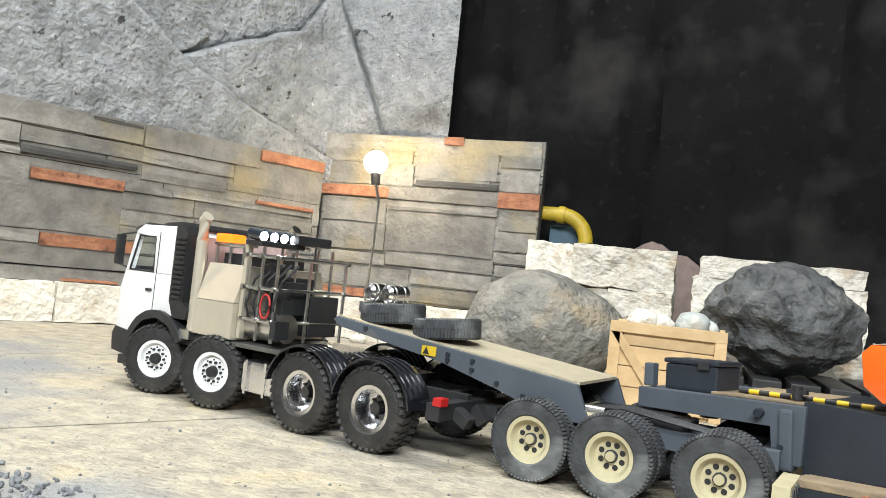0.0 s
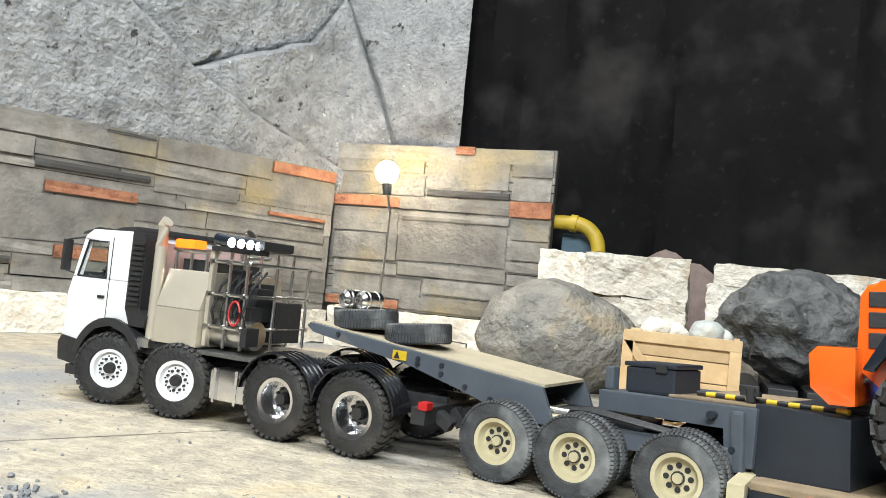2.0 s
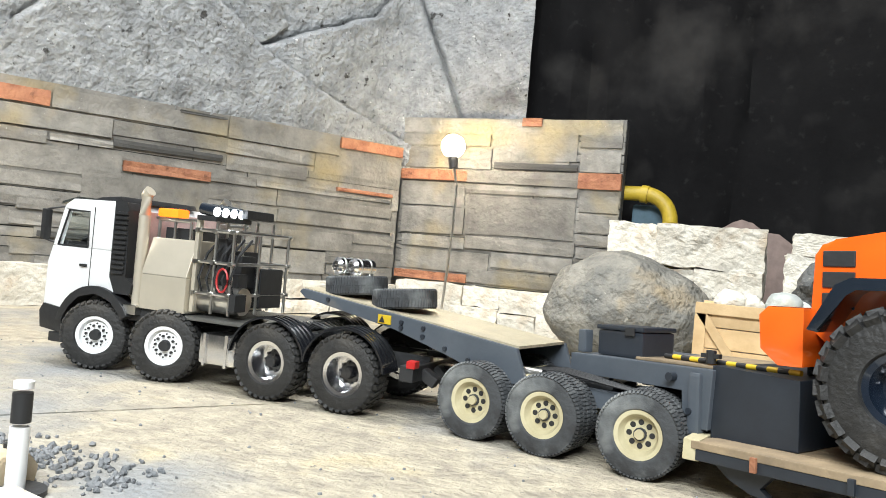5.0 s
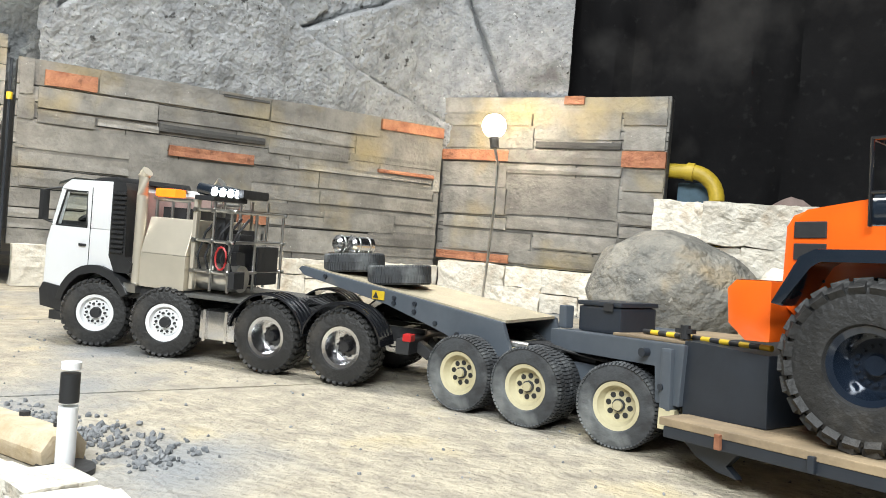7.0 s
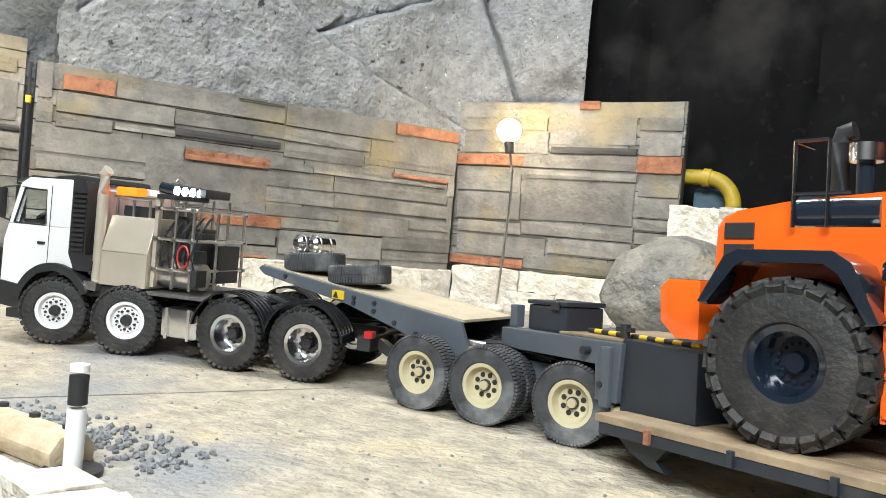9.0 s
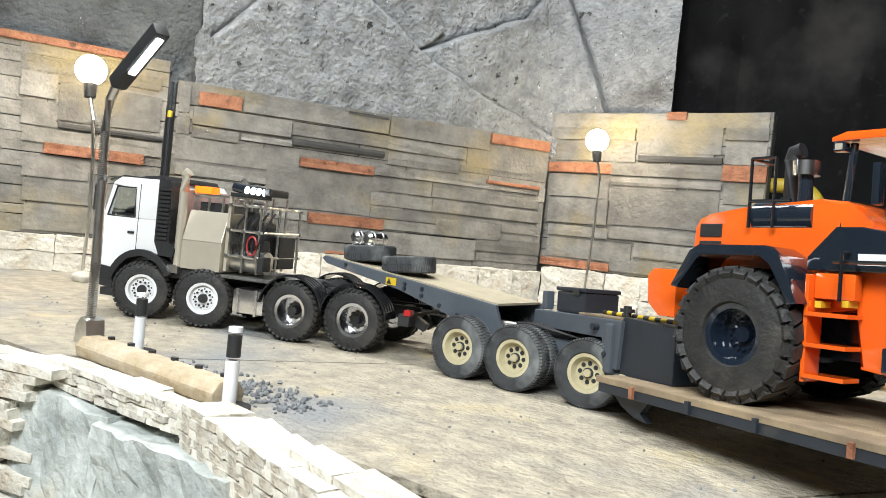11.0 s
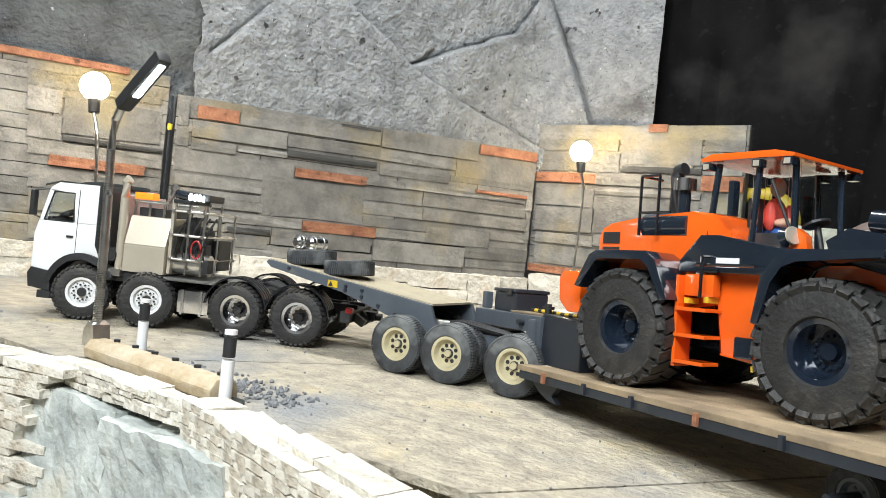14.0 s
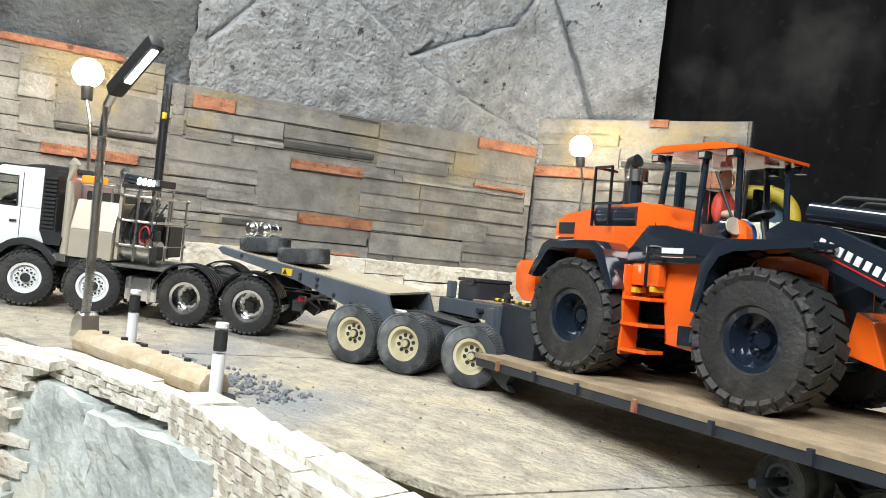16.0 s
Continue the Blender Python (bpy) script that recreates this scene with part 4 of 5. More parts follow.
    for z in (0.1, 0.115, 0.145):
        P("latch", BLACKP, 0.153, 0.156, 0.03, 0.05, z, z + 0.006, bevel=0.0005)
    # machinery rack
    rods = []
    for x in (0.150, 0.121, 0.092):
        for y in (0.074, 0.02, -0.045):
            rods.append(((x, y, 0.088), (x, y, 0.204 if x > 0.1 else 0.188)))
    for z in (0.112, 0.150, 0.188):
        for y in (0.074, -0.045):
            rods.append(((0.153, y, z), (0.086, y, z)))
        for x in (0.150, 0.092):
            rods.append(((x, 0.078, z), (x, -0.048, z)))
    bars(t, "rack_bar", ALU, rods, 0.0022)
    for x in (0.150, 0.121, 0.092):
        for z in (0.112, 0.150, 0.188):
            bm = bmesh.new()
            rod(bm, (x, 0.074, z), (x, 0.0805, z), 0.003, 8)
            part("rack_bolt", bm, ALU, t)
    P("rack_post", BEIGE, 0.148, 0.154, 0.070, 0.078, 0.088, 0.205)
    bm = bmesh.new()
    for k, (x, y, z, sx, sy, sz) in enumerate(((0.135, 0.01, 0.13, 0.03, 0.05, 0.07), (0.11, 0.03, 0.14, 0.02, 0.03, 0.04), (0.10, -0.01, 0.12, 0.02, 0.05, 0.05), (0.125, 0.05, 0.165, 0.02, 0.02, 0.03), (0.098, 0.05, 0.118, 0.012, 0.02, 0.04))):
        box(bm, x, y, z, sx, sy, sz)
    part("hydraulic_block", bm, BLACKP, t, "dark hydraulic machinery", 0.002)
    bm = bmesh.new()
    rod(bm, (0.150, 0.055, 0.105), (0.084, 0.055, 0.105), 0.017, 20)
    part("pressure_tank", bm, ALU, t, "", smooth=True)
    for k in range(5):
        bm = bmesh.new()
        x = 0.14 - k * 0.013
        tube(bm, [(x, 0.066, 0.10), (x + 0.004, 0.076, 0.13), (x - 0.004, 0.072, 0.16), (x - 0.006, 0.05, 0.18)], 0.0018, 6)
        part("hose", bm, BLACKP, t, smooth=True)
    bm = bmesh.new()
    tube(bm, [(0.100 + 0.009 * math.cos(a * 0.5), 0.0815, 0.130 + 0.014 * math.sin(a * 0.5)) for a in range(14)], 0.0014, 6)
    part("red_cable", bm, REDMETAL, t, "coiled red cable", smooth=True)
    P("mud_flap", BLACKP, 0.074, 0.084, 0.062, 0.084, 0.094, 0.115)
    P("deck_plate", GREYPLATE, 0.03, 0.156, -0.078, 0.082, 0.078, 0.083, label="grey checker plate deck")
    P("cabinet_plinth", BLACKP, 0.156, 0.256, -0.072, 0.08, 0.068, 0.085)
    # engine top behind the cab
    P("engine_cover", BLACKP, 0.182, 0.232, -0.05, 0.05, 0.1742, 0.188)
    bars(t, "roll_bar", ALU, [((0.234, 0.06, 0.168), (0.234, 0.06, 0.197)), ((0.178, 0.06, 0.168), (0.178, 0.06, 0.197)), ((0.234, 0.06, 0.197), (0.178, 0.06, 0.197)), ((0.206, 0.06, 0.168), (0.206, 0.06, 0.197)), ((0.234, -0.06, 0.168), (0.234, -0.06, 0.197)), ((0.234, -0.06, 0.197), (0.178, -0.06, 0.197))], 0.0022)
    P("light_rail", ALU, 0.17, 0.24, 0.045, 0.062, 0.197, 0.2005)
    bm = bmesh.new()
    span(bm, 0.200, 0.236, 0.042, 0.064, 0.2007, 0.2115)
    part("beacon", bm, AMBER, t, "glowing amber warning beacon", 0.003, True)
    P("work_light_bar", BLACKP, 0.118, 0.15, 0.01, 0.082, 0.200, 0.206)
    for k in range(4):
        y = 0.077 - k * 0.0165
        bm = bmesh.new()
        rod(bm, (0.146, y, 0.2145), (0.122, y, 0.2115), 0.0072, 18)
        lamp = part("work_light", bm, NAVY, t, "dark blue round work light", smooth=True)
        bm = bmesh.new()
        rod(bm, (0.1217, y, 0.2114), (0.1205, y, 0.2113), 0.0056, 18)
        part("lens", bm, LED, lamp, "glowing white lens", smooth=True)
    bm = bmesh.new()
    span(bm, 0.11, 0.15, -0.03, 0.03, 0.2062, 0.218)
    part("winch", bm, BLACKP, t, "", 0.003)
    for ob in set(t.children) - before:  # the whole superstructure sits close behind the cab
        ob.data.transform(CLOSER)
        for sub in ob.children:
            sub.data.transform(CLOSER)
    # fuel tank
    bm = bmesh.new()
    span(bm, 0.098, 0.150, 0.040, 0.086, 0.030, 0.066)
    part("fuel_tank", bm, CHROME, t, "polished aluminium fuel tank", 0.005, True)
    for x in (0.108, 0.139):
        P("tank_strap", CHROME, x, x + 0.004, 0.038, 0.0885, 0.028, 0.0672, bevel=0.0006)
    P("battery_box", BLACKP, 0.098, 0.150, -0.086, -0.04, 0.030, 0.066)
    # rear fenders
    for x in (-0.0465, 0.0525):
        for s in (1, -1):
            bm = bmesh.new()
            prism(bm, arc(x, 0.044, 0.0515, 8, 172, 16) + arc(x, 0.044, 0.0495, 172, 8, 16), s * 0.055, s * 0.0935)
            for k in range(4):
                y = s * (0.06 + k * 0.009)
                prism(bm, arc(x, 0.044, 0.0525, 20, 160, 14) + arc(x, 0.044, 0.051, 160, 20, 14), y, y + s * 0.0025)
            part("fender", bm, BLACKG, t, "glossy black ribbed fender", 0, True)
    bm = bmesh.new()
    rod(bm, (0, 0, 0.068), (0, 0, 0.078), 0.035, 24)
    span(bm, -0.045, 0.04, -0.03, 0.03, 0.068, 0.076)
    part("fifth_wheel", bm, BLACKP, t, "", 0.001)
    for k in range(6):
        bm = bmesh.new()
        y = -0.02 + k * 0.008
        tube(bm, [(0.06, y, 0.085), (0.045, y * 1.3, 0.078), (0.03, y * 1.5, 0.088), (0.01, y, 0.08)], 0.0015, 6)
        part("air_line", bm, BLACKP, t, smooth=True)
    P("tail_panel", BLACKP, -0.128, -0.112, -0.08, 0.085, 0.045, 0.062)
    bm = bmesh.new()
    span(bm, -0.130, -0.120, 0.073, 0.0865, 0.060, 0.068)
    part("tail_light", bm, RED, t, "red tail light", 0.001)
    bm = bmesh.new()
    span(bm, -0.15, -0.128, -0.012, 0.012, 0.045, 0.058)
    rod(bm, (-0.16, 0, 0.05), (-0.13, 0, 0.05), 0.006, 10)
    for k in range(4):
        box(bm, -0.135, -0.05 + k * 0.034, 0.048, 0.012, 0.014, 0.02, 0, 20 * k, 0)
    part("tow_hitch", bm, BLACKP, t, "", 0.001)
    wheels(t, "front", [(0.203, 0.077, False), (0.314, 0.077, False), (0.203, -0.077, True), (0.314, -0.077, True)], 0.044, "truck")
    wheels(t, "rear", [(-0.0465, 0.076, False), (0.0525, 0.076, False), (-0.0465, -0.076, True), (0.0525, -0.076, True)], 0.044, "truck")
    return t


# ---- three-axle dolly with a sloping neck ----
def dolly_trailer():
    d = tagged(new("dolly_trailer"), "grey-blue three-axle dolly with a sloping neck and cream wheels", "trailer")
    P = lambda name, material, *a, **k: boxpart(name, material, d, *a, **k)
    for s in (1, -1):
        bm = bmesh.new()
        prism(bm, [(0.348, 0.124), (0.338, 0.117), (0.20, 0.096), (0.13, 0.078), (0.07, 0.060), (0.03, 0.060), (0.045, 0.096), (0.343, 0.128)], s * 0.056, s * 0.062)
        side = part("neck_side", bm, STEEL, d, "grey-blue painted steel side plate", 0.0008)
        for k, (x, z) in enumerate(((0.19, 0.105), (0.19, 0.099), (0.16, 0.102), (0.16, 0.093), (0.13, 0.084), (0.10, 0.076), (0.075, 0.070), (0.30, 0.119))):
            bm = bmesh.new()
            rod(bm, (x, s * 0.061, z), (x, s * 0.0645, z), 0.0026, 8)
            part("bolt", bm, STEEL_D, side)
        P("chassis_beam", STEEL, -0.135, 0.115, s * 0.030, s * 0.040, 0.048, 0.066)
    bm = bmesh.new()
    prism(bm, [(0.345, 0.1265), (0.347, 0.1295), (0.045, 0.098), (0.045, 0.095)], -0.0555, 0.0555)
    part("neck_top", bm, CHECKER, d, "cream checker plate top")
    bm = bmesh.new()
    prism(bm, [(0.335, 0.117), (0.20, 0.0965), (0.13, 0.0785), (0.075, 0.061), (0.075, 0.064), (0.13, 0.0815), (0.20, 0.0995), (0.335, 0.12)], -0.0555, 0.0555)
    part("neck_bottom", bm, STEEL_D, d)
    bm = bmesh.new()
    box(bm, 0.214, 0.0628, 0.1055, 0.018, 0.0012, 0.010)
    sign = part("warning_sign", bm, YELLOW, d, "yellow warning plate with a black triangle")
    bm = bmesh.new()
    prism(bm, [(0.221, 0.102), (0.213, 0.102), (0.217, 0.1095)], 0.0636, 0.0641)
    part("triangle", bm, BLACKP, sign)
    bm = bmesh.new()
    rod(bm, (0, 0, 0.066), (0, 0, 0.074), 0.035, 24)
    span(bm, -0.05, 0.05, -0.035, 0.035, 0.066, 0.072)
    part("turntable", bm, BLACKP, d, "", 0.001)
    for x in (0.1, 0.045, -0.04, -0.13):
        P("cross_member", STEEL_D, x, x + 0.012, -0.030, 0.030, 0.05, 0.064)
    P("catwalk", CREAM, 0.03, 0.06, -0.04, 0.055, 0.0665, 0.070)
    for k in range(5):
        bm = bmesh.new()
        tube(bm, [(0.04, 0.02 + k * 0.005, 0.074), (0.0, 0.03 + k * 0.006, 0.080), (-0.05, 0.025 + k * 0.006, 0.074), (-0.09, 0.03 + k * 0.004, 0.07)], 0.0014, 6)
        part("air_line", bm, BLACKP, d, smooth=True)
    for k in range(3):
        bm = bmesh.new()
        tube(bm, [(0.105, 0.05 + k * 0.004, 0.066), (0.10, 0.052 + k * 0.004, 0.058), (0.09, 0.05 + k * 0.004, 0.064)], 0.0013, 6)
        part("blue_line", bm, BLUECLOTH, d, smooth=True)
    bm = bmesh.new()
    rod(bm, (0.055, 0.046, 0.072), (0.02, 0.046, 0.072), 0.006, 12)
    part("air_cylinder", bm, ALU, d, smooth=True)
    xs = (0.08, 0.0, -0.095)
    for x in xs:
        bm = bmesh.new()
        rod(bm, (x, -0.08, 0.0395), (x, 0.08, 0.0395), 0.006, 10)
        part("axle", bm, STEEL_D, d, smooth=True)
        for s in (1, -1):
            P("spring", STEEL_D, x - 0.03, x + 0.03, s * 0.030, s * 0.039, 0.042, 0.0475)
    # cream rear steps with three holes
    for s in (1, -1):
        bm = bmesh.new()
        span(bm, -0.152, -0.138, s * 0.03, s * 0.095, 0.030, 0.048)
        step = part("rear_step", bm, CREAM, d, "cream painted rear step", 0.001)
        for k in range(3):
            bm = bmesh.new()
            y = s * (0.05 + k * 0.015)
            box(bm, -0.1525, y, 0.039, 0.0012, 0.009, 0.010, 20, 0, 0)
            part("cut_out", bm, BLACKP, step)
    wheels(d, "dolly", [(x, 0.0755, False) for x in xs] + [(x, 0.052, False) for x in xs] + [(x, -0.0755, True) for x in xs] + [(x, -0.052, True) for x in xs], 0.0395, "dolly")
    return d


# ---- low loader ----
def low_loader():
    L = tagged(new("low_loader"), "long low loader trailer with a plank deck and grey gooseneck", "trailer")
    P = lambda name, material, *a, **k: boxpart(name, material, L, *a, **k)
    W = 0.235
    n = 7
    for i in range(n):
        y1 = -i * W / n
        P("deck_plank", DECKWOOD, -0.86, -0.002 if i else 0.0, y1 - W / n + 0.0008, y1 - 0.0004, 0.0435, 0.050, bevel=0.0008)
    P("side_rail", STEEL_D, -0.86, -0.004, -0.006, -0.001, 0.034, 0.0433)
    P("side_rail", STEEL_D, -0.86, -0.004, -W + 0.001, -W + 0.006, 0.034, 0.0433)
    for x in (-0.02, -0.2, -0.38, -0.56, -0.74):
        P("cross_beam", STEEL_D, x - 0.012, x, -W + 0.006, -0.006, 0.034, 0.0433)
    P("main_beam", STEEL_D, -0.85, -0.01, -0.15, -0.085, 0.028, 0.0338)
    for k, x in enumerate((-0.055, -0.13, -0.205, -0.29, -0.38, -0.47, -0.57)):
        bm = bmesh.new()
        span(bm, x - 0.005, x, -0.001, 0.003, 0.035, 0.047)
        part("lashing_tab", bm, STEEL_D if k % 3 else RUST, L, "", 0.0008)
    bm = bmesh.new()
    prism(bm, [(-0.012 - 0.055 + p, q) for p, q in [(0.0, 0.033), (0.055, 0.034), (0.04, 0.022), (0.02, 0.014), (0.002, 0.012), (0.012, 0.02)]], -0.022, -0.014)
    part("bent_hook", bm, STEEL_D, L)
    # gooseneck
    bm = bmesh.new()
    prism(bm, [(-0.075, 0.0505), (-0.075, 0.108), (0.0, 0.112), (0.004, 0.112), (0.004, 0.040), (-0.002, 0.0425), (-0.002, 0.0505)], -0.20, -0.035)
    part("front_bulkhead", bm, STEEL_D, L, "dark navy steel bulkhead", 0.0015)
    for y in (-0.040, -0.20):
        bm = bmesh.new()
        prism(bm, [(0.004, 0.055), (0.03, 0.055), (0.03, 0.088), (0.165, 0.088), (0.165, 0.108), (0.0, 0.108)], y, y + 0.010)
        part("neck_beam", bm, STEEL, L, "grey-blue painted gooseneck beam", 0.001)
        boxpart("upright", STEEL, L, 0.010, 0.022, y - 0.002, y + 0.0145, 0.050, 0.104, 0.003)
    P("neck_plate", STEEL, 0.004, 0.165, -0.19, -0.0405, 0.100, 0.1075)
    P("neck_deck", DECKWOOD, 0.0, 0.095, -0.19, -0.045, 0.1077, 0.1105, label="worn wooden top boards")
    bm = bmesh.new()
    rod(bm, (0.04, -0.031, 0.098), (0.04, -0.022, 0.098), 0.004, 12)
    rod(bm, (0.02, -0.031, 0.07), (0.02, -0.024, 0.07), 0.003, 10)
    part("pin", bm, STEEL_D, L, smooth=True)
    bm = bmesh.new()
    rod(bm, (0.015, -0.05, 0.112), (0.015, -0.05, 0.124), 0.0045, 12)
    box(bm, 0.015, -0.05, 0.119, 0.018, 0.006, 0.004)
    part("valve", bm, BLACKP, L)
    bm = bmesh.new()
    rod(bm, (0.13, -0.12, 0.076), (0.13, -0.12, 0.1), 0.01, 12)
    part("king_pin", bm, BLACKP, L)
    P("stop_post", STEEL, 0.155, 0.1655, -0.052, -0.0405, 0.1085, 0.132, bevel=0.002)
    # rear axles
    xs = (-0.408, -0.496, -0.584)
    for x in xs:
        bm = bmesh.new()
        rod(bm, (x, -W + 0.02, 0.0265 + 0.056 * x), (x, -0.02, 0.0265 + 0.056 * x), 0.004, 10)
        part("axle", bm, STEEL_D, L, smooth=True)
        P("axle_hanger", STEEL_D, x - 0.012, x + 0.012, -0.15, -0.085, 0.0265 + 0.056 * x, 0.0278)
    wheels(L, "low", [(x, -0.058, False) for x in xs] + [(x, -0.077, False) for x in xs] + [(x, -W + 0.058, True) for x in xs] + [(x, -W + 0.077, True) for x in xs], 0.0265, "low", 0.056)
    return L


# ---- wheel loader (its own x axis points to the bucket end) ----
def wheel_loader():
    w = tagged(new("wheel_loader"), "shiny orange and navy model wheel loader on the trailer deck", "wheel loader")
    P = lambda name, material, *a, **k: boxpart(name, material, w, *a, **k)
    XR, XF = -0.118, 0.118
    for x in (XR, XF):
        bm = bmesh.new()
        rod(bm, (x, -0.07, 0.0635), (x, 0.07, 0.0635), 0.013, 14)
        part("axle", bm, NAVY, w, smooth=True)
    # engine hood
    bm = bmesh.new()
    prism(bm, [(-0.206, 0.108), (-0.203, 0.173), (-0.197, 0.183), (-0.185, 0.187), (-0.14, 0.194), (-0.06, 0.200), (-0.035, 0.198), (-0.01, 0.178), (-0.006, 0.10), (-0.10, 0.085), (-0.18, 0.085)], -0.058, 0.058)
    hood = part("engine_hood", bm, ORANGE, w, "orange glossy engine hood", 0.006, True)
    for s in (1, -1):
        for k in range(3):
            bm = bmesh.new()
            span(bm, -0.195, -0.168, s * 0.0575, s * 0.0595, 0.126 + k * 0.0185, 0.140 + k * 0.0185)
            part("grille", bm, BLACKP, hood, "black mesh grille", 0.002)
        # lower rear fender skirt
        bm = bmesh.new()
        out = [(-0.192, 0.108), (-0.170, 0.146), (-0.158, 0.152), (-0.085, 0.152), (-0.070, 0.143), (-0.050, 0.100), (-0.060, 0.098), (-0.078, 0.136), (-0.090, 0.144), (-0.154, 0.144), (-0.162, 0.139), (-0.182, 0.106)]
        prism(bm, out, s * 0.050, s * 0.104)
        part("rear_fender", bm, NAVY, w, "glossy navy fender", 0.002, True)
        bm = bmesh.new()
        out = [(0.052, 0.085), (0.060, 0.130), (0.074, 0.150), (0.092, 0.157), (0.175, 0.157), (0.175, 0.149), (0.095, 0.147), (0.080, 0.141), (0.069, 0.125), (0.061, 0.083)]
        prism(bm, out, s * 0.048, s * 0.104)
        part("front_fender", bm, NAVY, w, "glossy navy fender", 0.002, True)
        bm = bmesh.new()
        prism(bm, [(0.06, 0.10), (0.085, 0.145), (0.15, 0.147), (0.15, 0.10)], s * 0.036, s * 0.046)
        part("wheel_housing", bm, ORANGE, w, "", 0.001)
        bm = bmesh.new()
        prism(bm, [(-0.178, 0.10), (-0.16, 0.145), (-0.08, 0.145), (-0.055, 0.10)], s * 0.036, s * 0.05)
        part("wheel_housing", bm, ORANGE, w, "", 0.001)
        # side frame with ladder
        bm = bmesh.new()
        prism(bm, [(-0.05, 0.134), (-0.05, 0.112), (-0.016, 0.108), (-0.012, 0.046), (0.044, 0.040), (0.050, 0.085), (0.045, 0.134)], s * 0.05, s * 0.062)
        part("side_tank", bm, ORANGE, w, "orange painted side tank", 0.003, True)
        bm = bmesh.new()
        for z in (0.034, 0.062, 0.09):
            span(bm, -0.052, -0.012, s * 0.062, s * 0.088, z, z + 0.004)
        span(bm, -0.054, -0.050, s * 0.062, s * 0.086, 0.03, 0.128)
        part("ladder", bm, ORANGE, w, "", 0.0008)
        bm = bmesh.new()
        span(bm, -0.05, -0.012, s * 0.066, s * 0.078, 0.106, 0.130)
        part("step_panel", bm, ORANGE, w, "", 0.003, True)
        P("tank_cap", NAVY, 0.008, 0.03, s * 0.062, s * 0.0665, 0.046, 0.068, bevel=0.002)
        for k, (x, z) in enumerate(((-0.045, 0.098), (-0.02, 0.1), (0.036, 0.088), (0.036, 0.076), (0.03, 0.034))):
            bm = bmesh.new()
            span(bm, x - 0.003, x + 0.003, s * 0.0625, s * 0.0632 if k > 1 else s * 0.0785, z, z + 0.006)
            part("warning_label", bm, YELLOW, w)
        bars(w, "handrail", BLACKG, [((-0.02, s * 0.088, 0.105), (-0.02, s * 0.088, 0.148)), ((-0.02, s * 0.088, 0.148), (-0.02, s * 0.062, 0.15)), ((-0.03, s * 0.084, 0.14), (0.04, s * 0.084, 0.14))], 0.0018)
        # cab side floor panel
        bm = bmesh.new()
        prism(bm, [(-0.060, 0.132), (-0.060, 0.144), (-0.034, 0.172), (-0.01, 0.172), (0.055, 0.160), (0.085, 0.158), (0.05, 0.132)], s * 0.048, s * 0.076)
        part("cab_skirt", bm, NAVY, w, "glossy navy cab skirt", 0.002, True)
        bm = bmesh.new()
        span(bm, -0.012, 0.016, s * 0.0762, s * 0.0768, 0.138, 0.148)
        part("marking_bar", bm, SIGNWHITE, w)
    bm = bmesh.new()
    prism(bm, [(-0.238, 0.088), (-0.240, 0.118), (-0.232, 0.126), (-0.200, 0.126), (-0.200, 0.074), (-0.222, 0.074)], -0.085, 0.085)
    part("counterweight", bm, ORANGE, w, "orange glossy counterweight", 0.004, True)
    P("tow_bracket", NAVY, -0.22, -0.17, -0.02, 0.02, 0.052, 0.0775)
    P("rear_chassis", NAVY, -0.16, 0.01, -0.035, 0.035, 0.05, 0.105)
    P("front_chassis", NAVY, 0.03, 0.155, -0.035, 0.035, 0.05, 0.13)
    P("hinge_block", NAVY, 0.0, 0.045, -0.02, 0.02, 0.045, 0.12)
    before = set(w.children)
    # air cleaner, pre-cleaner, railing
    for s in (-1,):
        bm = bmesh.new()
        rod(bm, (-0.105, s * 0.046, 0.190), (-0.040, s * 0.046, 0.190), 0.0165, 22)
        part("muffler", bm, NAVY, w, "glossy navy muffler drum", 0.0, True)
        bm = bmesh.new()
        rod(bm, (-0.057, s * 0.046, 0.205), (-0.057, s * 0.046, 0.231), 0.007, 14)
        part("intake_stem", bm, NAVY, w, smooth=True)
        bm = bmesh.new()
        rod(bm, (-0.057, s * 0.046, 0.231), (-0.057, s * 0.046, 0.245), 0.0125, 22)
        part("pre_cleaner", bm, CHROME, w, "chrome intake cap", smooth=True)
        bm = bmesh.new()
        tube(bm, [(-0.083, -0.03, 0.20), (-0.083, -0.03, 0.25), (-0.081, -0.03, 0.258), (-0.072, -0.03, 0.26)], 0.008, 12)
        part("exhaust_pipe", bm, BLACKP, w, smooth=True)
        bars(w, "rail_bar", BLACKG, [((-0.105, -0.064, 0.178), (-0.105, -0.064, 0.248)), ((-0.078, -0.064, 0.178), (-0.078, -0.064, 0.248)), ((-0.105, -0.064, 0.248), (-0.078, -0.064, 0.248)), ((-0.105, -0.064, 0.205), (-0.06, -0.064, 0.205)), ((-0.105, -0.064, 0.248), (-0.105, -0.03, 0.248))], 0.0017)
    # cab
    x0, x1, y1, z0, z1 = -0.014, 0.080, 0.056, 0.170, 0.258
    posts = []
    for s in (1, -1):
        posts += [((x0, s * y1, z0 - 0.012), (x0 + 0.006, s * (y1 - 0.006), z1)), ((0.043, s * (y1 + 0.004), z0 - 0.02), (0.043, s * (y1 - 0.005), z1)), ((x1, s * (y1 - 0.014), z0 - 0.02), (x1 - 0.004, s * (y1 - 0.016), z1))]
    bars(w, "cab_pillar", NAVY, posts, 0.0036)
    P("cab_floor", NAVY, x0 - 0.004, x1 + 0.004, -y1, y1, 0.150, 0.166)
    bm = bmesh.new()
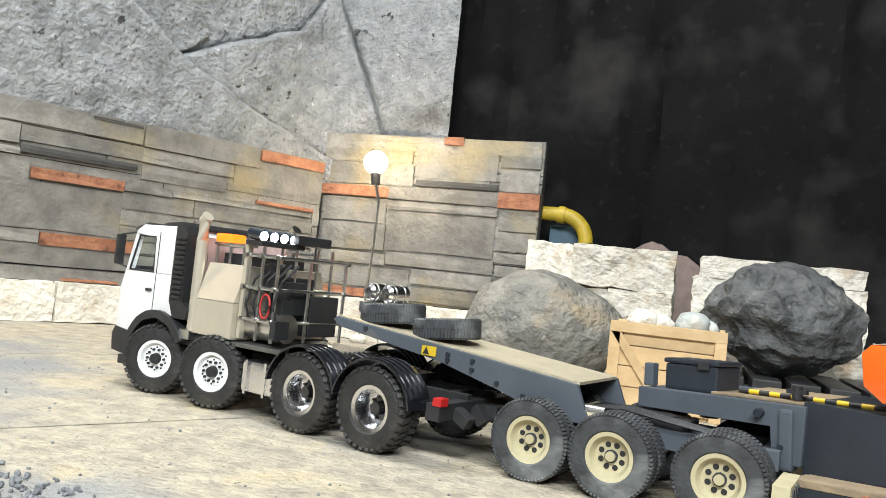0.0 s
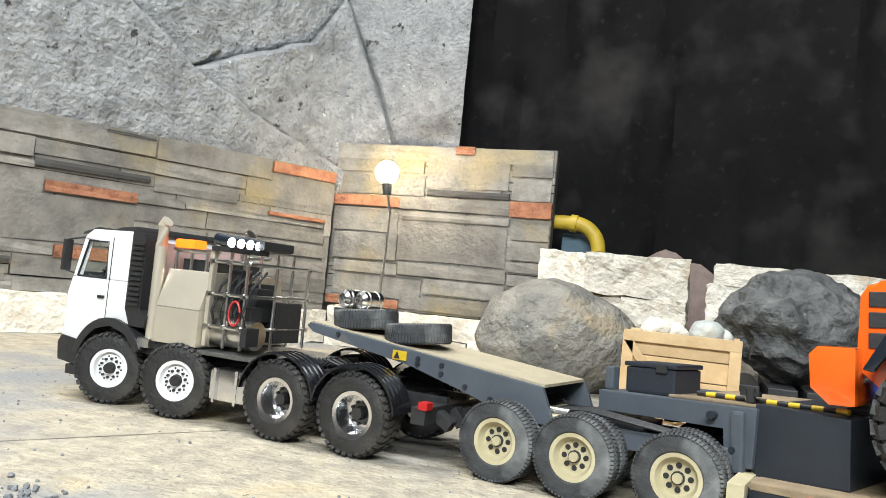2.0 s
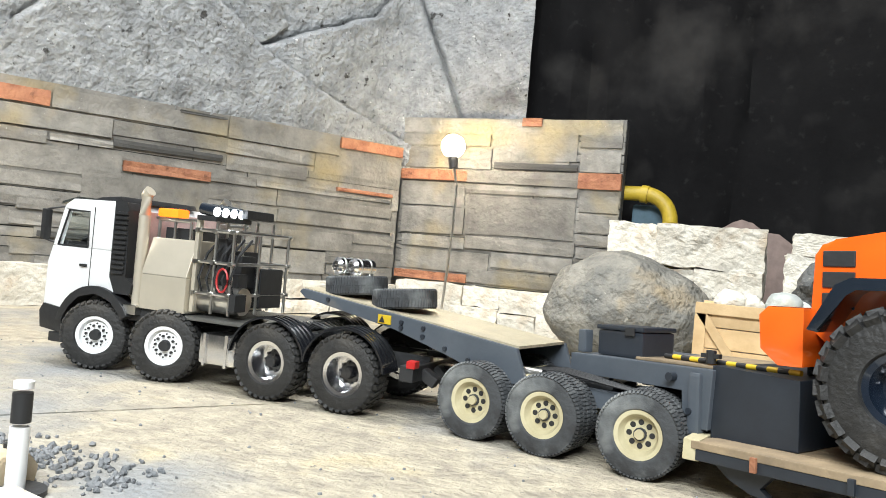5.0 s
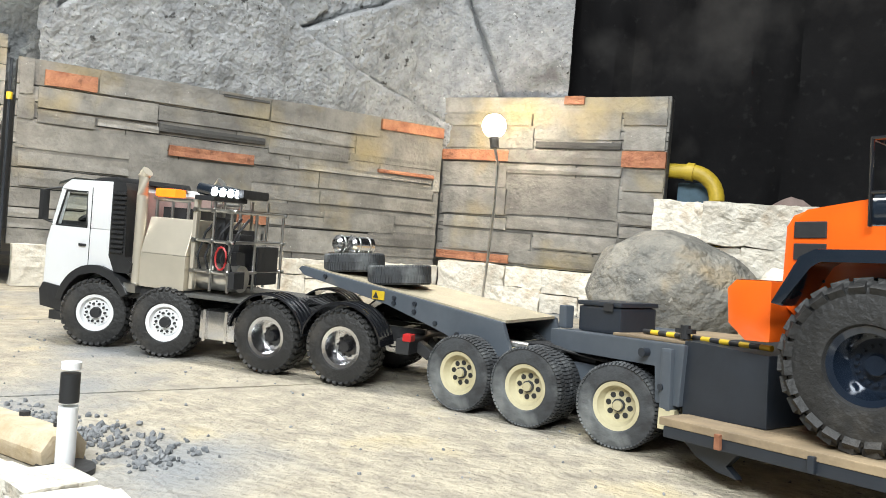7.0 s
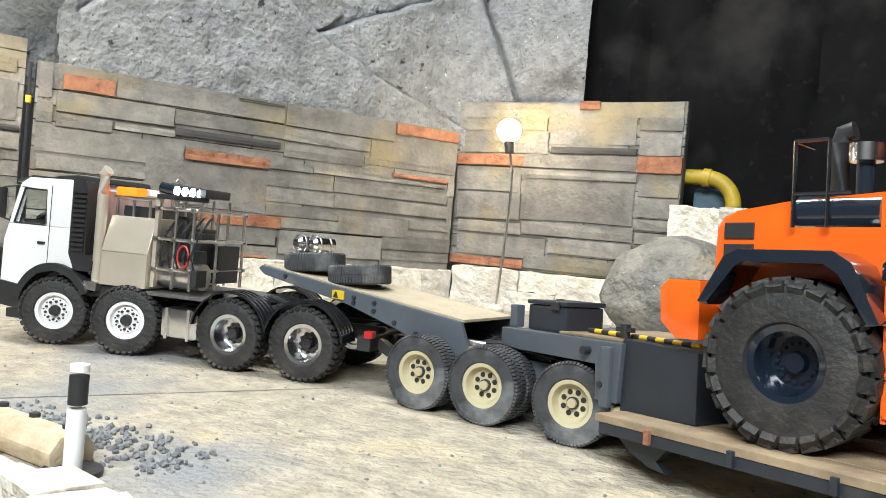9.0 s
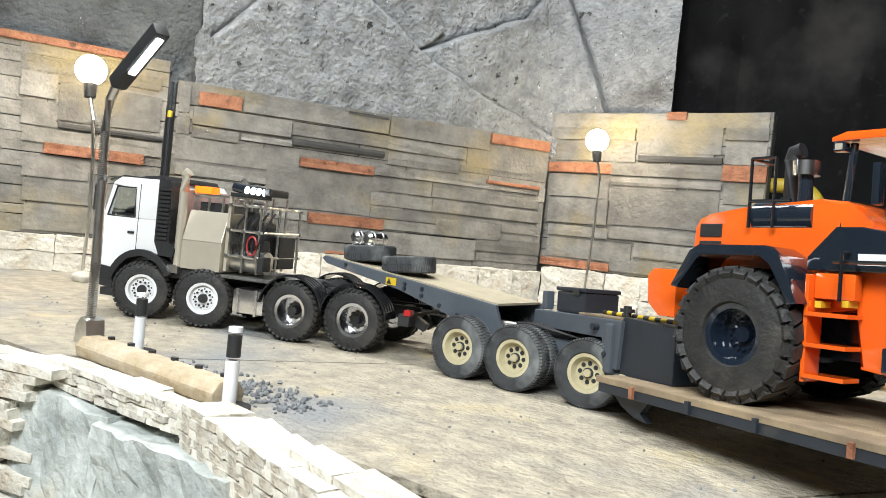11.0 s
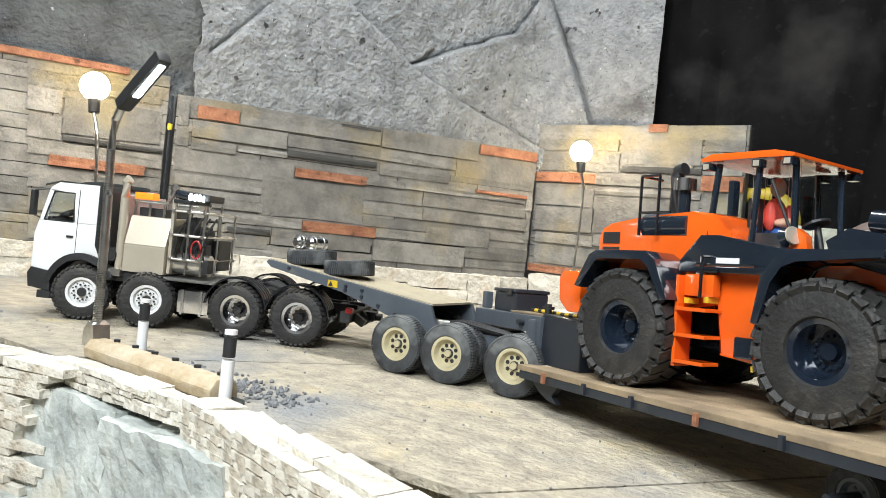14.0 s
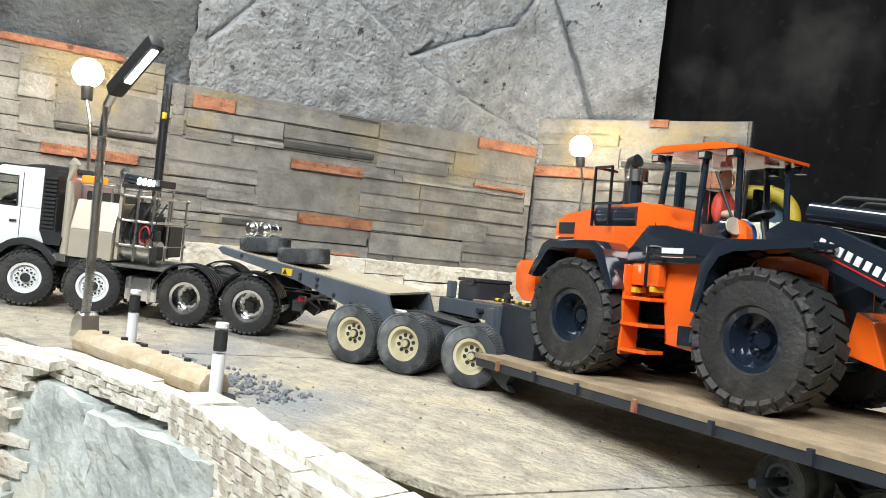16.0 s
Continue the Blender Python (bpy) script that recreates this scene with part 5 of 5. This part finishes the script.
    prism(bm, [(-0.024, 0.259), (-0.024, 0.263), (-0.010, 0.2675), (0.066, 0.2665), (0.088, 0.262), (0.088, 0.258), (0.045, 0.2595)], -0.062, 0.062)
    part("cab_roof", bm, ORANGE, w, "orange cab roof", 0.0018, True)
    for x in (-0.022, 0.040, 0.075):
        for s in (1, -1):
            bm = bmesh.new()
            span(bm, x, x + 0.011, s * 0.052, s * 0.062, 0.2495, 0.2582)
            lamp = part("roof_light", bm, NAVY, w, "", 0.0015)
            bm = bmesh.new()
            span(bm, x + 0.002, x + 0.009, s * 0.0621, s * 0.0627, 0.251, 0.2568)
            part("lens", bm, BEIGE, lamp)
    for s in (1, -1):
        bm = bmesh.new()
        prism(bm, [(x0 + 0.006, z0), (x0 + 0.008, z1 - 0.002), (0.038, z1 - 0.002), (0.038, z0)], s * 0.0535, s * 0.0545)
        pane = part("side_pane", bm, GLASS_M, w, "clear side window")
        pane.visible_shadow = False
        bm = bmesh.new()
        prism(bm, [(0.048, z0), (0.048, z1 - 0.002), (x1 - 0.006, z1 - 0.002), (x1 - 0.004, z0)], s * 0.0535 - s * 0.006, s * 0.0545 - s * 0.006)
        pane = part("door_pane", bm, GLASS_M, w, "clear door window")
        pane.visible_shadow = False
    bm = bmesh.new()
    span(bm, x1, x1 + 0.001, -0.038, 0.038, z0, z1 - 0.002)
    pane = part("windscreen", bm, GLASS_M, w, "clear windscreen")
    pane.visible_shadow = False
    P("rear_screen", CHROME, x0 - 0.001, x0 + 0.001, -0.048, 0.048, z0 - 0.01, 0.196, label="shiny rear grille")
    bars(w, "wiper", BLACKP, [((0.062, -0.058, 0.236), (0.085, -0.050, 0.176))], 0.0016)
    for s in (1, -1):
        bm = bmesh.new()
        span(bm, 0.020, 0.027, s * 0.060, s * 0.070, 0.198, 0.236)
        part("mirror", bm, NAVY, w, "", 0.002, True)
        bm = bmesh.new()
        rod(bm, (0.088, s * 0.068, 0.176), (0.096, s * 0.070, 0.178), 0.010, 14, 0.006)
        head = part("head_light", bm, NAVY, w, "", smooth=True)
        bm = bmesh.new()
        rod(bm, (0.0965, s * 0.070, 0.178), (0.0985, s * 0.0705, 0.1785), 0.009, 14)
        part("lens", bm, BEIGE, head, smooth=True)
        bm = bmesh.new()
        prism(bm, [(0.088, 0.150), (0.09, 0.176), (0.098, 0.186), (0.108, 0.178), (0.112, 0.152)], s * 0.056, s * 0.066)
        part("light_bracket", bm, ORANGE, w, "", 0.001)
    bm = bmesh.new()
    span(bm, 0.012, 0.05, -0.02, 0.02, 0.166, 0.186)
    span(bm, 0.006, 0.016, -0.018, 0.018, 0.180, 0.225)
    part("seat", bm, BLACKP, w, "", 0.003, True)
    bm = bmesh.new()
    rod(bm, (0.085, 0, 0.165), (0.078, 0, 0.196), 0.003, 8)
    rod(bm, (0.0775, 0, 0.1955), (0.0765, 0, 0.198), 0.014, 18)
    part("steering_column", bm, BLACKP, w)
    for ob in set(w.children) - before:
        for o in (ob, *ob.children):
            o.data.transform(Matrix.Translation((-0.028, 0, -0.006)))
    # lift arms
    for s in (1, -1):
        bm = bmesh.new()
        prism(bm, [(0.098, 0.168), (0.12, 0.180), (0.17, 0.172), (0.24, 0.142), (0.31, 0.098), (0.36, 0.06), (0.34, 0.04), (0.28, 0.066), (0.225, 0.112), (0.16, 0.140), (0.105, 0.150)], s * 0.052, s * 0.064)
        arm = part("lift_arm", bm, NAVY, w, "glossy navy lift arm with white bar marking", 0.003, True)
        for k in range(8):
            bm = bmesh.new()
            x = 0.158 + k * 0.0085
            z = 0.158 - (k * 0.0085) * 0.45
            box(bm, x, s * 0.0645, z, 0.0055, 0.0008, 0.0085, 0, 24, 0)
            part("marking_bar", bm, SIGNWHITE, arm)
        bm = bmesh.new()
        box(bm, 0.186, s * 0.0645, 0.1365, 0.066, 0.0008, 0.0016, 0, 24, 0)
        part("marking_line", bm, RED, arm)
        bm = bmesh.new()
        rod(bm, (0.125, s * 0.030, 0.190), (0.215, s * 0.030, 0.178), 0.0105, 16)
        cyl = part("lift_cylinder", bm, NAVY, w, "", smooth=True)
        bm = bmesh.new()
        rod(bm, (0.215, s * 0.030, 0.178), (0.29, s * 0.030, 0.165), 0.006, 14)
        part("piston_rod", bm, CHROME, cyl, smooth=True)
        bm = bmesh.new()
        tube(bm, [(0.12, s * 0.022, 0.186), (0.15, s * 0.02, 0.205), (0.2, s * 0.022, 0.2), (0.225, s * 0.026, 0.188)], 0.0022, 8)
        part("hose", bm, BLACKP, w, smooth=True)
    P("arm_tower", NAVY, 0.10, 0.15, -0.045, 0.045, 0.13, 0.175)
    P("arm_cross_tube", NAVY, 0.262, 0.285, -0.052, 0.052, 0.09, 0.112)
    bm = bmesh.new()
    prism(bm, [(0.165, 0.06), (0.175, 0.10), (0.19, 0.092), (0.205, 0.05)], -0.03, 0.03)
    part("front_frame", bm, ORANGE, w, "", 0.002)
    bm = bmesh.new()
    prism(bm, [(0.335, 0.012), (0.33, 0.075), (0.345, 0.095), (0.36, 0.095), (0.352, 0.02), (0.43, 0.006), (0.43, 0.002), (0.345, 0.004)], -0.10, 0.10)
    part("bucket", bm, NAVY, w, "navy steel bucket", 0.001)
    for ob in w.children_recursive:  # true proportions: shorter and lower than drawn above
        ob.data.transform(Matrix.Diagonal((0.905, 1, 0.925, 1)))
    XR, XF = -0.1075, 0.1075
    wheels(w, "loader", [(XR, -0.078, True), (XF, -0.078, True), (XR, 0.078, False), (XF, 0.078, False)], 0.0605, "loader")
    return w


truck = heavy_truck()
dolly = dolly_trailer()
lowboy = low_loader()
loader = wheel_loader()


# ---- loads on the trailers ----
def spare_tyre():
    bm = tyre_bm(0.0385, 0.0215, 0.0205, 64, 0.0007, 0.0095, 0.0026, 5)
    bmesh.ops.transform(bm, verts=bm.verts, matrix=pose(0, 0, 0, 90, 0, 0))
    t = part("spare_wheel", bm, RUBBER_D, None, smooth=True)
    bm = rim_bm(0.025, 0.024, 0.98, 0.04)
    bmesh.ops.transform(bm, verts=bm.verts, matrix=pose(0, 0, 0, 90, 0, 0))
    part("rim", bm, CREAM, t, smooth=True)
    return tagged(t, "spare dual wheel with cream rim lying on the dolly neck", "spare wheel", "spare wheels")


spare_a = spare_tyre()
spare_b = copy_thing(spare_a, Matrix())
tanks = tagged(new("air_tanks"), "two polished chrome air tanks on a metal bracket", "air tanks")
for y in (-0.019, 0.019):
    bm = bmesh.new()
    rod(bm, (-0.024, y, 0.034), (0.024, y, 0.034), 0.0135, 22)
    rod(bm, (0.024, y, 0.034), (0.029, y, 0.034), 0.0135, 22, 0.008)
    rod(bm, (-0.029, y, 0.034), (-0.024, y, 0.034), 0.008, 22, 0.0135)
    tk = part("tank", bm, CHROME, tanks, smooth=True)
    for x in (-0.014, 0.012):
        bm = bmesh.new()
        rod(bm, (x, y, 0.034), (x + 0.003, y, 0.034), 0.0143, 22)
        part("band", bm, ALU, tk, smooth=True)
boxpart("bracket", ALU, tanks, -0.03, 0.03, -0.035, 0.035, 0.004, 0.02, 0.002)
boxpart("foot_plate", BLACKP, tanks, -0.025, 0.025, -0.03, 0.03, 0.0, 0.0038, 0.001)

for ob in tanks.children_recursive:
    ob.data.transform(Matrix.Diagonal((0.75, 0.7, 0.85, 1)))

toolbox = tagged(new("toolbox"), "black plastic toolbox with a lid on the gooseneck", "toolbox")
boxpart("body", STEEL_D, toolbox, -0.028, 0.028, -0.026, 0.026, 0, 0.026, 0.003)
boxpart("lid", STEEL_D, toolbox, -0.0295, 0.0295, -0.0275, 0.0275, 0.0262, 0.031, 0.002)
boxpart("latch", BLACKP, toolbox, 0.008, 0.02, -0.0292, -0.0277, 0.022, 0.030, 0.0005)
boxpart("handle", BLACKP, toolbox, 0.0, 0.018, 0.0277, 0.031, 0.024, 0.029, 0.0005)

ratchet = tagged(new("striped_bar"), "black and yellow striped bar lying on the gooseneck", "bar")
for i in range(14):
    bm = bmesh.new()
    rod(bm, (i * 0.0105, 0, 0.0025), (i * 0.0105 + 0.0105, 0, 0.0025), 0.0024, 10)
    part("stripe", bm, YELLOW if i % 2 else BLACKP, ratchet, smooth=True)

# painted driver figure, one plain shape
bm = bmesh.new()
spots = []
for k, (x, z, y, sx, sy, sz) in enumerate(((0.028, 0.205, 0, 0.011, 0.014, 0.021), (0.03, 0.237, 0, 0.0085, 0.0085, 0.011), (0.042, 0.186, 0.008, 0.02, 0.007, 0.008), (0.042, 0.186, -0.008, 0.02, 0.007, 0.008), (0.034, 0.204, -0.016, 0.006, 0.006, 0.016), (0.05, 0.197, -0.014, 0.014, 0.005, 0.005), (0.034, 0.204, 0.016, 0.006, 0.006, 0.016), (0.06, 0.176, 0.008, 0.006, 0.006, 0.013), (0.06, 0.176, -0.008, 0.006, 0.006, 0.013))):
    before = len(bm.faces)
    vs = bmesh.ops.create_uvsphere(bm, u_segments=16, v_segments=12, radius=1)["verts"]
    bmesh.ops.transform(bm, verts=vs, matrix=pose(x, y, z) @ Matrix.Diagonal((sx, sy, sz, 1)))
    bm.faces.ensure_lookup_table()
    for f in bm.faces[before:]:
        f.material_index = {1: 2, 5: 2, 2: 1, 3: 1, 7: 1, 8: 1}.get(k, 0)
figure = part("driver_doll", bm, DOLLSHIRT, None, smooth=True)
figure.data.transform(Matrix.Diagonal((0.905, 1, 0.925, 1)) @ Matrix.Translation((-0.028, 0, -0.006)))
figure.data.materials.append(DOLLBLUE)
figure.data.materials.append(DOLLSKIN)
tagged(figure, "small painted driver doll in red shirt on the cab seat", "doll")

# ---- paths ----
TRUCK = [(0, 0.7120, -1.1524, 164.0), (0.5, 0.7040, -1.1527, 166.4), (1, 0.6923, -1.1528, 168.7), (1.5, 0.6804, -1.1517, 170.9), (2, 0.6634, -1.1518, 173.1), (2.5, 0.6435, -1.1527, 175.0), (3, 0.6326, -1.1489, 176.9), (3.5, 0.6143, -1.1484, 178.6), (4, 0.5885, -1.1520, 180.2), (4.5, 0.5727, -1.1506, 181.6), (5, 0.5525, -1.1520, 182.9), (7.5, 0.4705, -1.1561, 188.7), (8, 0.4511, -1.1610, 189.8), (8.5, 0.4346, -1.1647, 191.0), (9, 0.4188, -1.1684, 192.2), (9.5, 0.3976, -1.1772, 193.5), (12, 0.3144, -1.2127, 201.4), (12.5, 0.3004, -1.2190, 203.1), (13, 0.2875, -1.2245, 204.8), (13.5, 0.2768, -1.2281, 206.4), (14, 0.2617, -1.2367, 207.9), (14.5, 0.2460, -1.2466, 209.1), (15, 0.2316, -1.2559, 210.0), (15.5, 0.2165, -1.2670, 210.3), (16, 0.2050, -1.2752, 210.1)]
DOLLY = [(0, 0.9937, -1.1852, 167.0), (1, 0.9743, -1.1781, 167.8), (1.5, 0.9630, -1.1753, 168.2), (2, 0.9458, -1.1734, 168.6), (3, 0.9170, -1.1701, 169.4), (3.5, 0.9034, -1.1688, 169.8), (4, 0.8805, -1.1695, 170.2), (5, 0.8489, -1.1695, 171.0), (7.5, 0.7744, -1.1741, 172.5), (8, 0.7586, -1.1766, 173.5), (8.5, 0.7460, -1.1784, 174.5), (9, 0.7320, -1.1812, 175.5), (9.5, 0.7184, -1.1844, 176.8), (12, 0.6591, -1.2030, 182.0), (12.5, 0.6491, -1.2070, 182.8), (13, 0.6412, -1.2098, 183.6), (13.5, 0.6360, -1.2110, 184.4), (14, 0.6236, -1.2166, 185.2), (14.5, 0.6108, -1.2225, 186.1), (15, 0.5966, -1.2292, 186.9), (15.5, 0.5813, -1.2363, 187.7), (16, 0.5711, -1.2394, 188.5)]
LOWBOY = [(0, 1.1290, -1.2640, 154.0), (1, 1.1060, -1.2680, 153.6), (2, 1.0760, -1.2720, 153.2), (3, 1.0440, -1.2760, 153.0), (4, 1.0110, -1.2810, 152.8), (5, 0.9790, -1.2880, 152.6), (7.5, 0.9094, -1.3250, 152.6), (8, 0.8948, -1.3295, 152.9), (8.5, 0.8785, -1.3290, 153.2), (9, 0.8619, -1.3260, 153.4), (9.5, 0.8446, -1.3215, 153.5), (12, 0.7838, -1.3165, 152.9), (12.5, 0.7688, -1.3131, 152.8), (13, 0.7595, -1.3110, 152.7), (13.5, 0.7560, -1.3098, 152.6), (14, 0.7446, -1.3100, 152.5), (14.5, 0.7316, -1.3113, 152.4), (15, 0.7162, -1.3115, 152.3), (15.5, 0.6985, -1.3117, 152.3), (16, 0.6865, -1.3109, 152.4)]
LOADER_ON = pose(-0.249, -0.134, 0.0505, 0, 0, 188)
DECK_PITCH = 3.2  # the deck of the low loader rises towards its rear


def rows_of(path, on=Matrix(), pitch=0.0):
    return [(t, pose(x, y, -0.003 if pitch else 0, 0, pitch, a) @ on) for t, x, y, a in path]


def roll_rows(path, centre, r, flip, steer=0.0):
    """Turn of a wheel that rolls with its vehicle."""
    rows, s, last = [], 0.0, None
    for t, x, y, a in path:
        c, n = math.cos(radians(a)), math.sin(radians(a))
        p = Vector((x + c * centre[0] - n * centre[1], y + n * centre[0] + c * centre[1]))
        if last is not None:
            s += (p - last).dot(Vector((c, n)))
        last = p
        turn = math.degrees(s / r)
        rows.append((t, pose(*centre, 0, -turn if flip else turn, steer + (180 if flip else 0))))
    return rows


def denser(path, step=1.0):
    """Places between the rows, so that no wheel turns too far at once."""
    out = []
    for p, q in zip(path, path[1:]):
        n = max(1, round((q[0] - p[0]) / step))
        out += [tuple(a + (b - a) * i / n for a, b in zip(p, q)) for i in range(n)]
    return out + [path[-1]]


def motions():
    walk(truck, rows_of(TRUCK))
    walk(dolly, rows_of(DOLLY))
    walk(lowboy, rows_of(LOWBOY, Matrix(), DECK_PITCH))
    walk(loader, rows_of(LOWBOY, LOADER_ON, DECK_PITCH))
    walk(figure, rows_of(LOWBOY, LOADER_ON, DECK_PITCH))
    walk(spare_a, rows_of(DOLLY, pose(0.298, 0.014, 0.1362, 0, 6.0, 0)))
    walk(spare_b, rows_of(DOLLY, pose(0.2205, 0.018, 0.1283, 0, 6.0, 0)))
    walk(tanks, rows_of(DOLLY, pose(0.338, -0.026, 0.1288, 0, 0, 90)))
    walk(toolbox, rows_of(LOWBOY, pose(0.118, -0.075, 0.1078, 0, 0, 180), DECK_PITCH))
    walk(ratchet, rows_of(LOWBOY, pose(0.075, -0.066, 0.1107, 0, 0, 172), DECK_PITCH))
    paths = {"truck": denser(TRUCK), "dolly": denser(DOLLY), "low": denser(LOWBOY)}
    for wheel, centre, r, flip, vehicle in ROLLING:
        if vehicle in paths:
            steer = 22 if vehicle == "truck" and centre[0] > 0.25 else 17 if vehicle == "truck" and centre[0] > 0.15 else 0
            walk(wheel, roll_rows(paths[vehicle], centre, r, flip, steer))


motions()
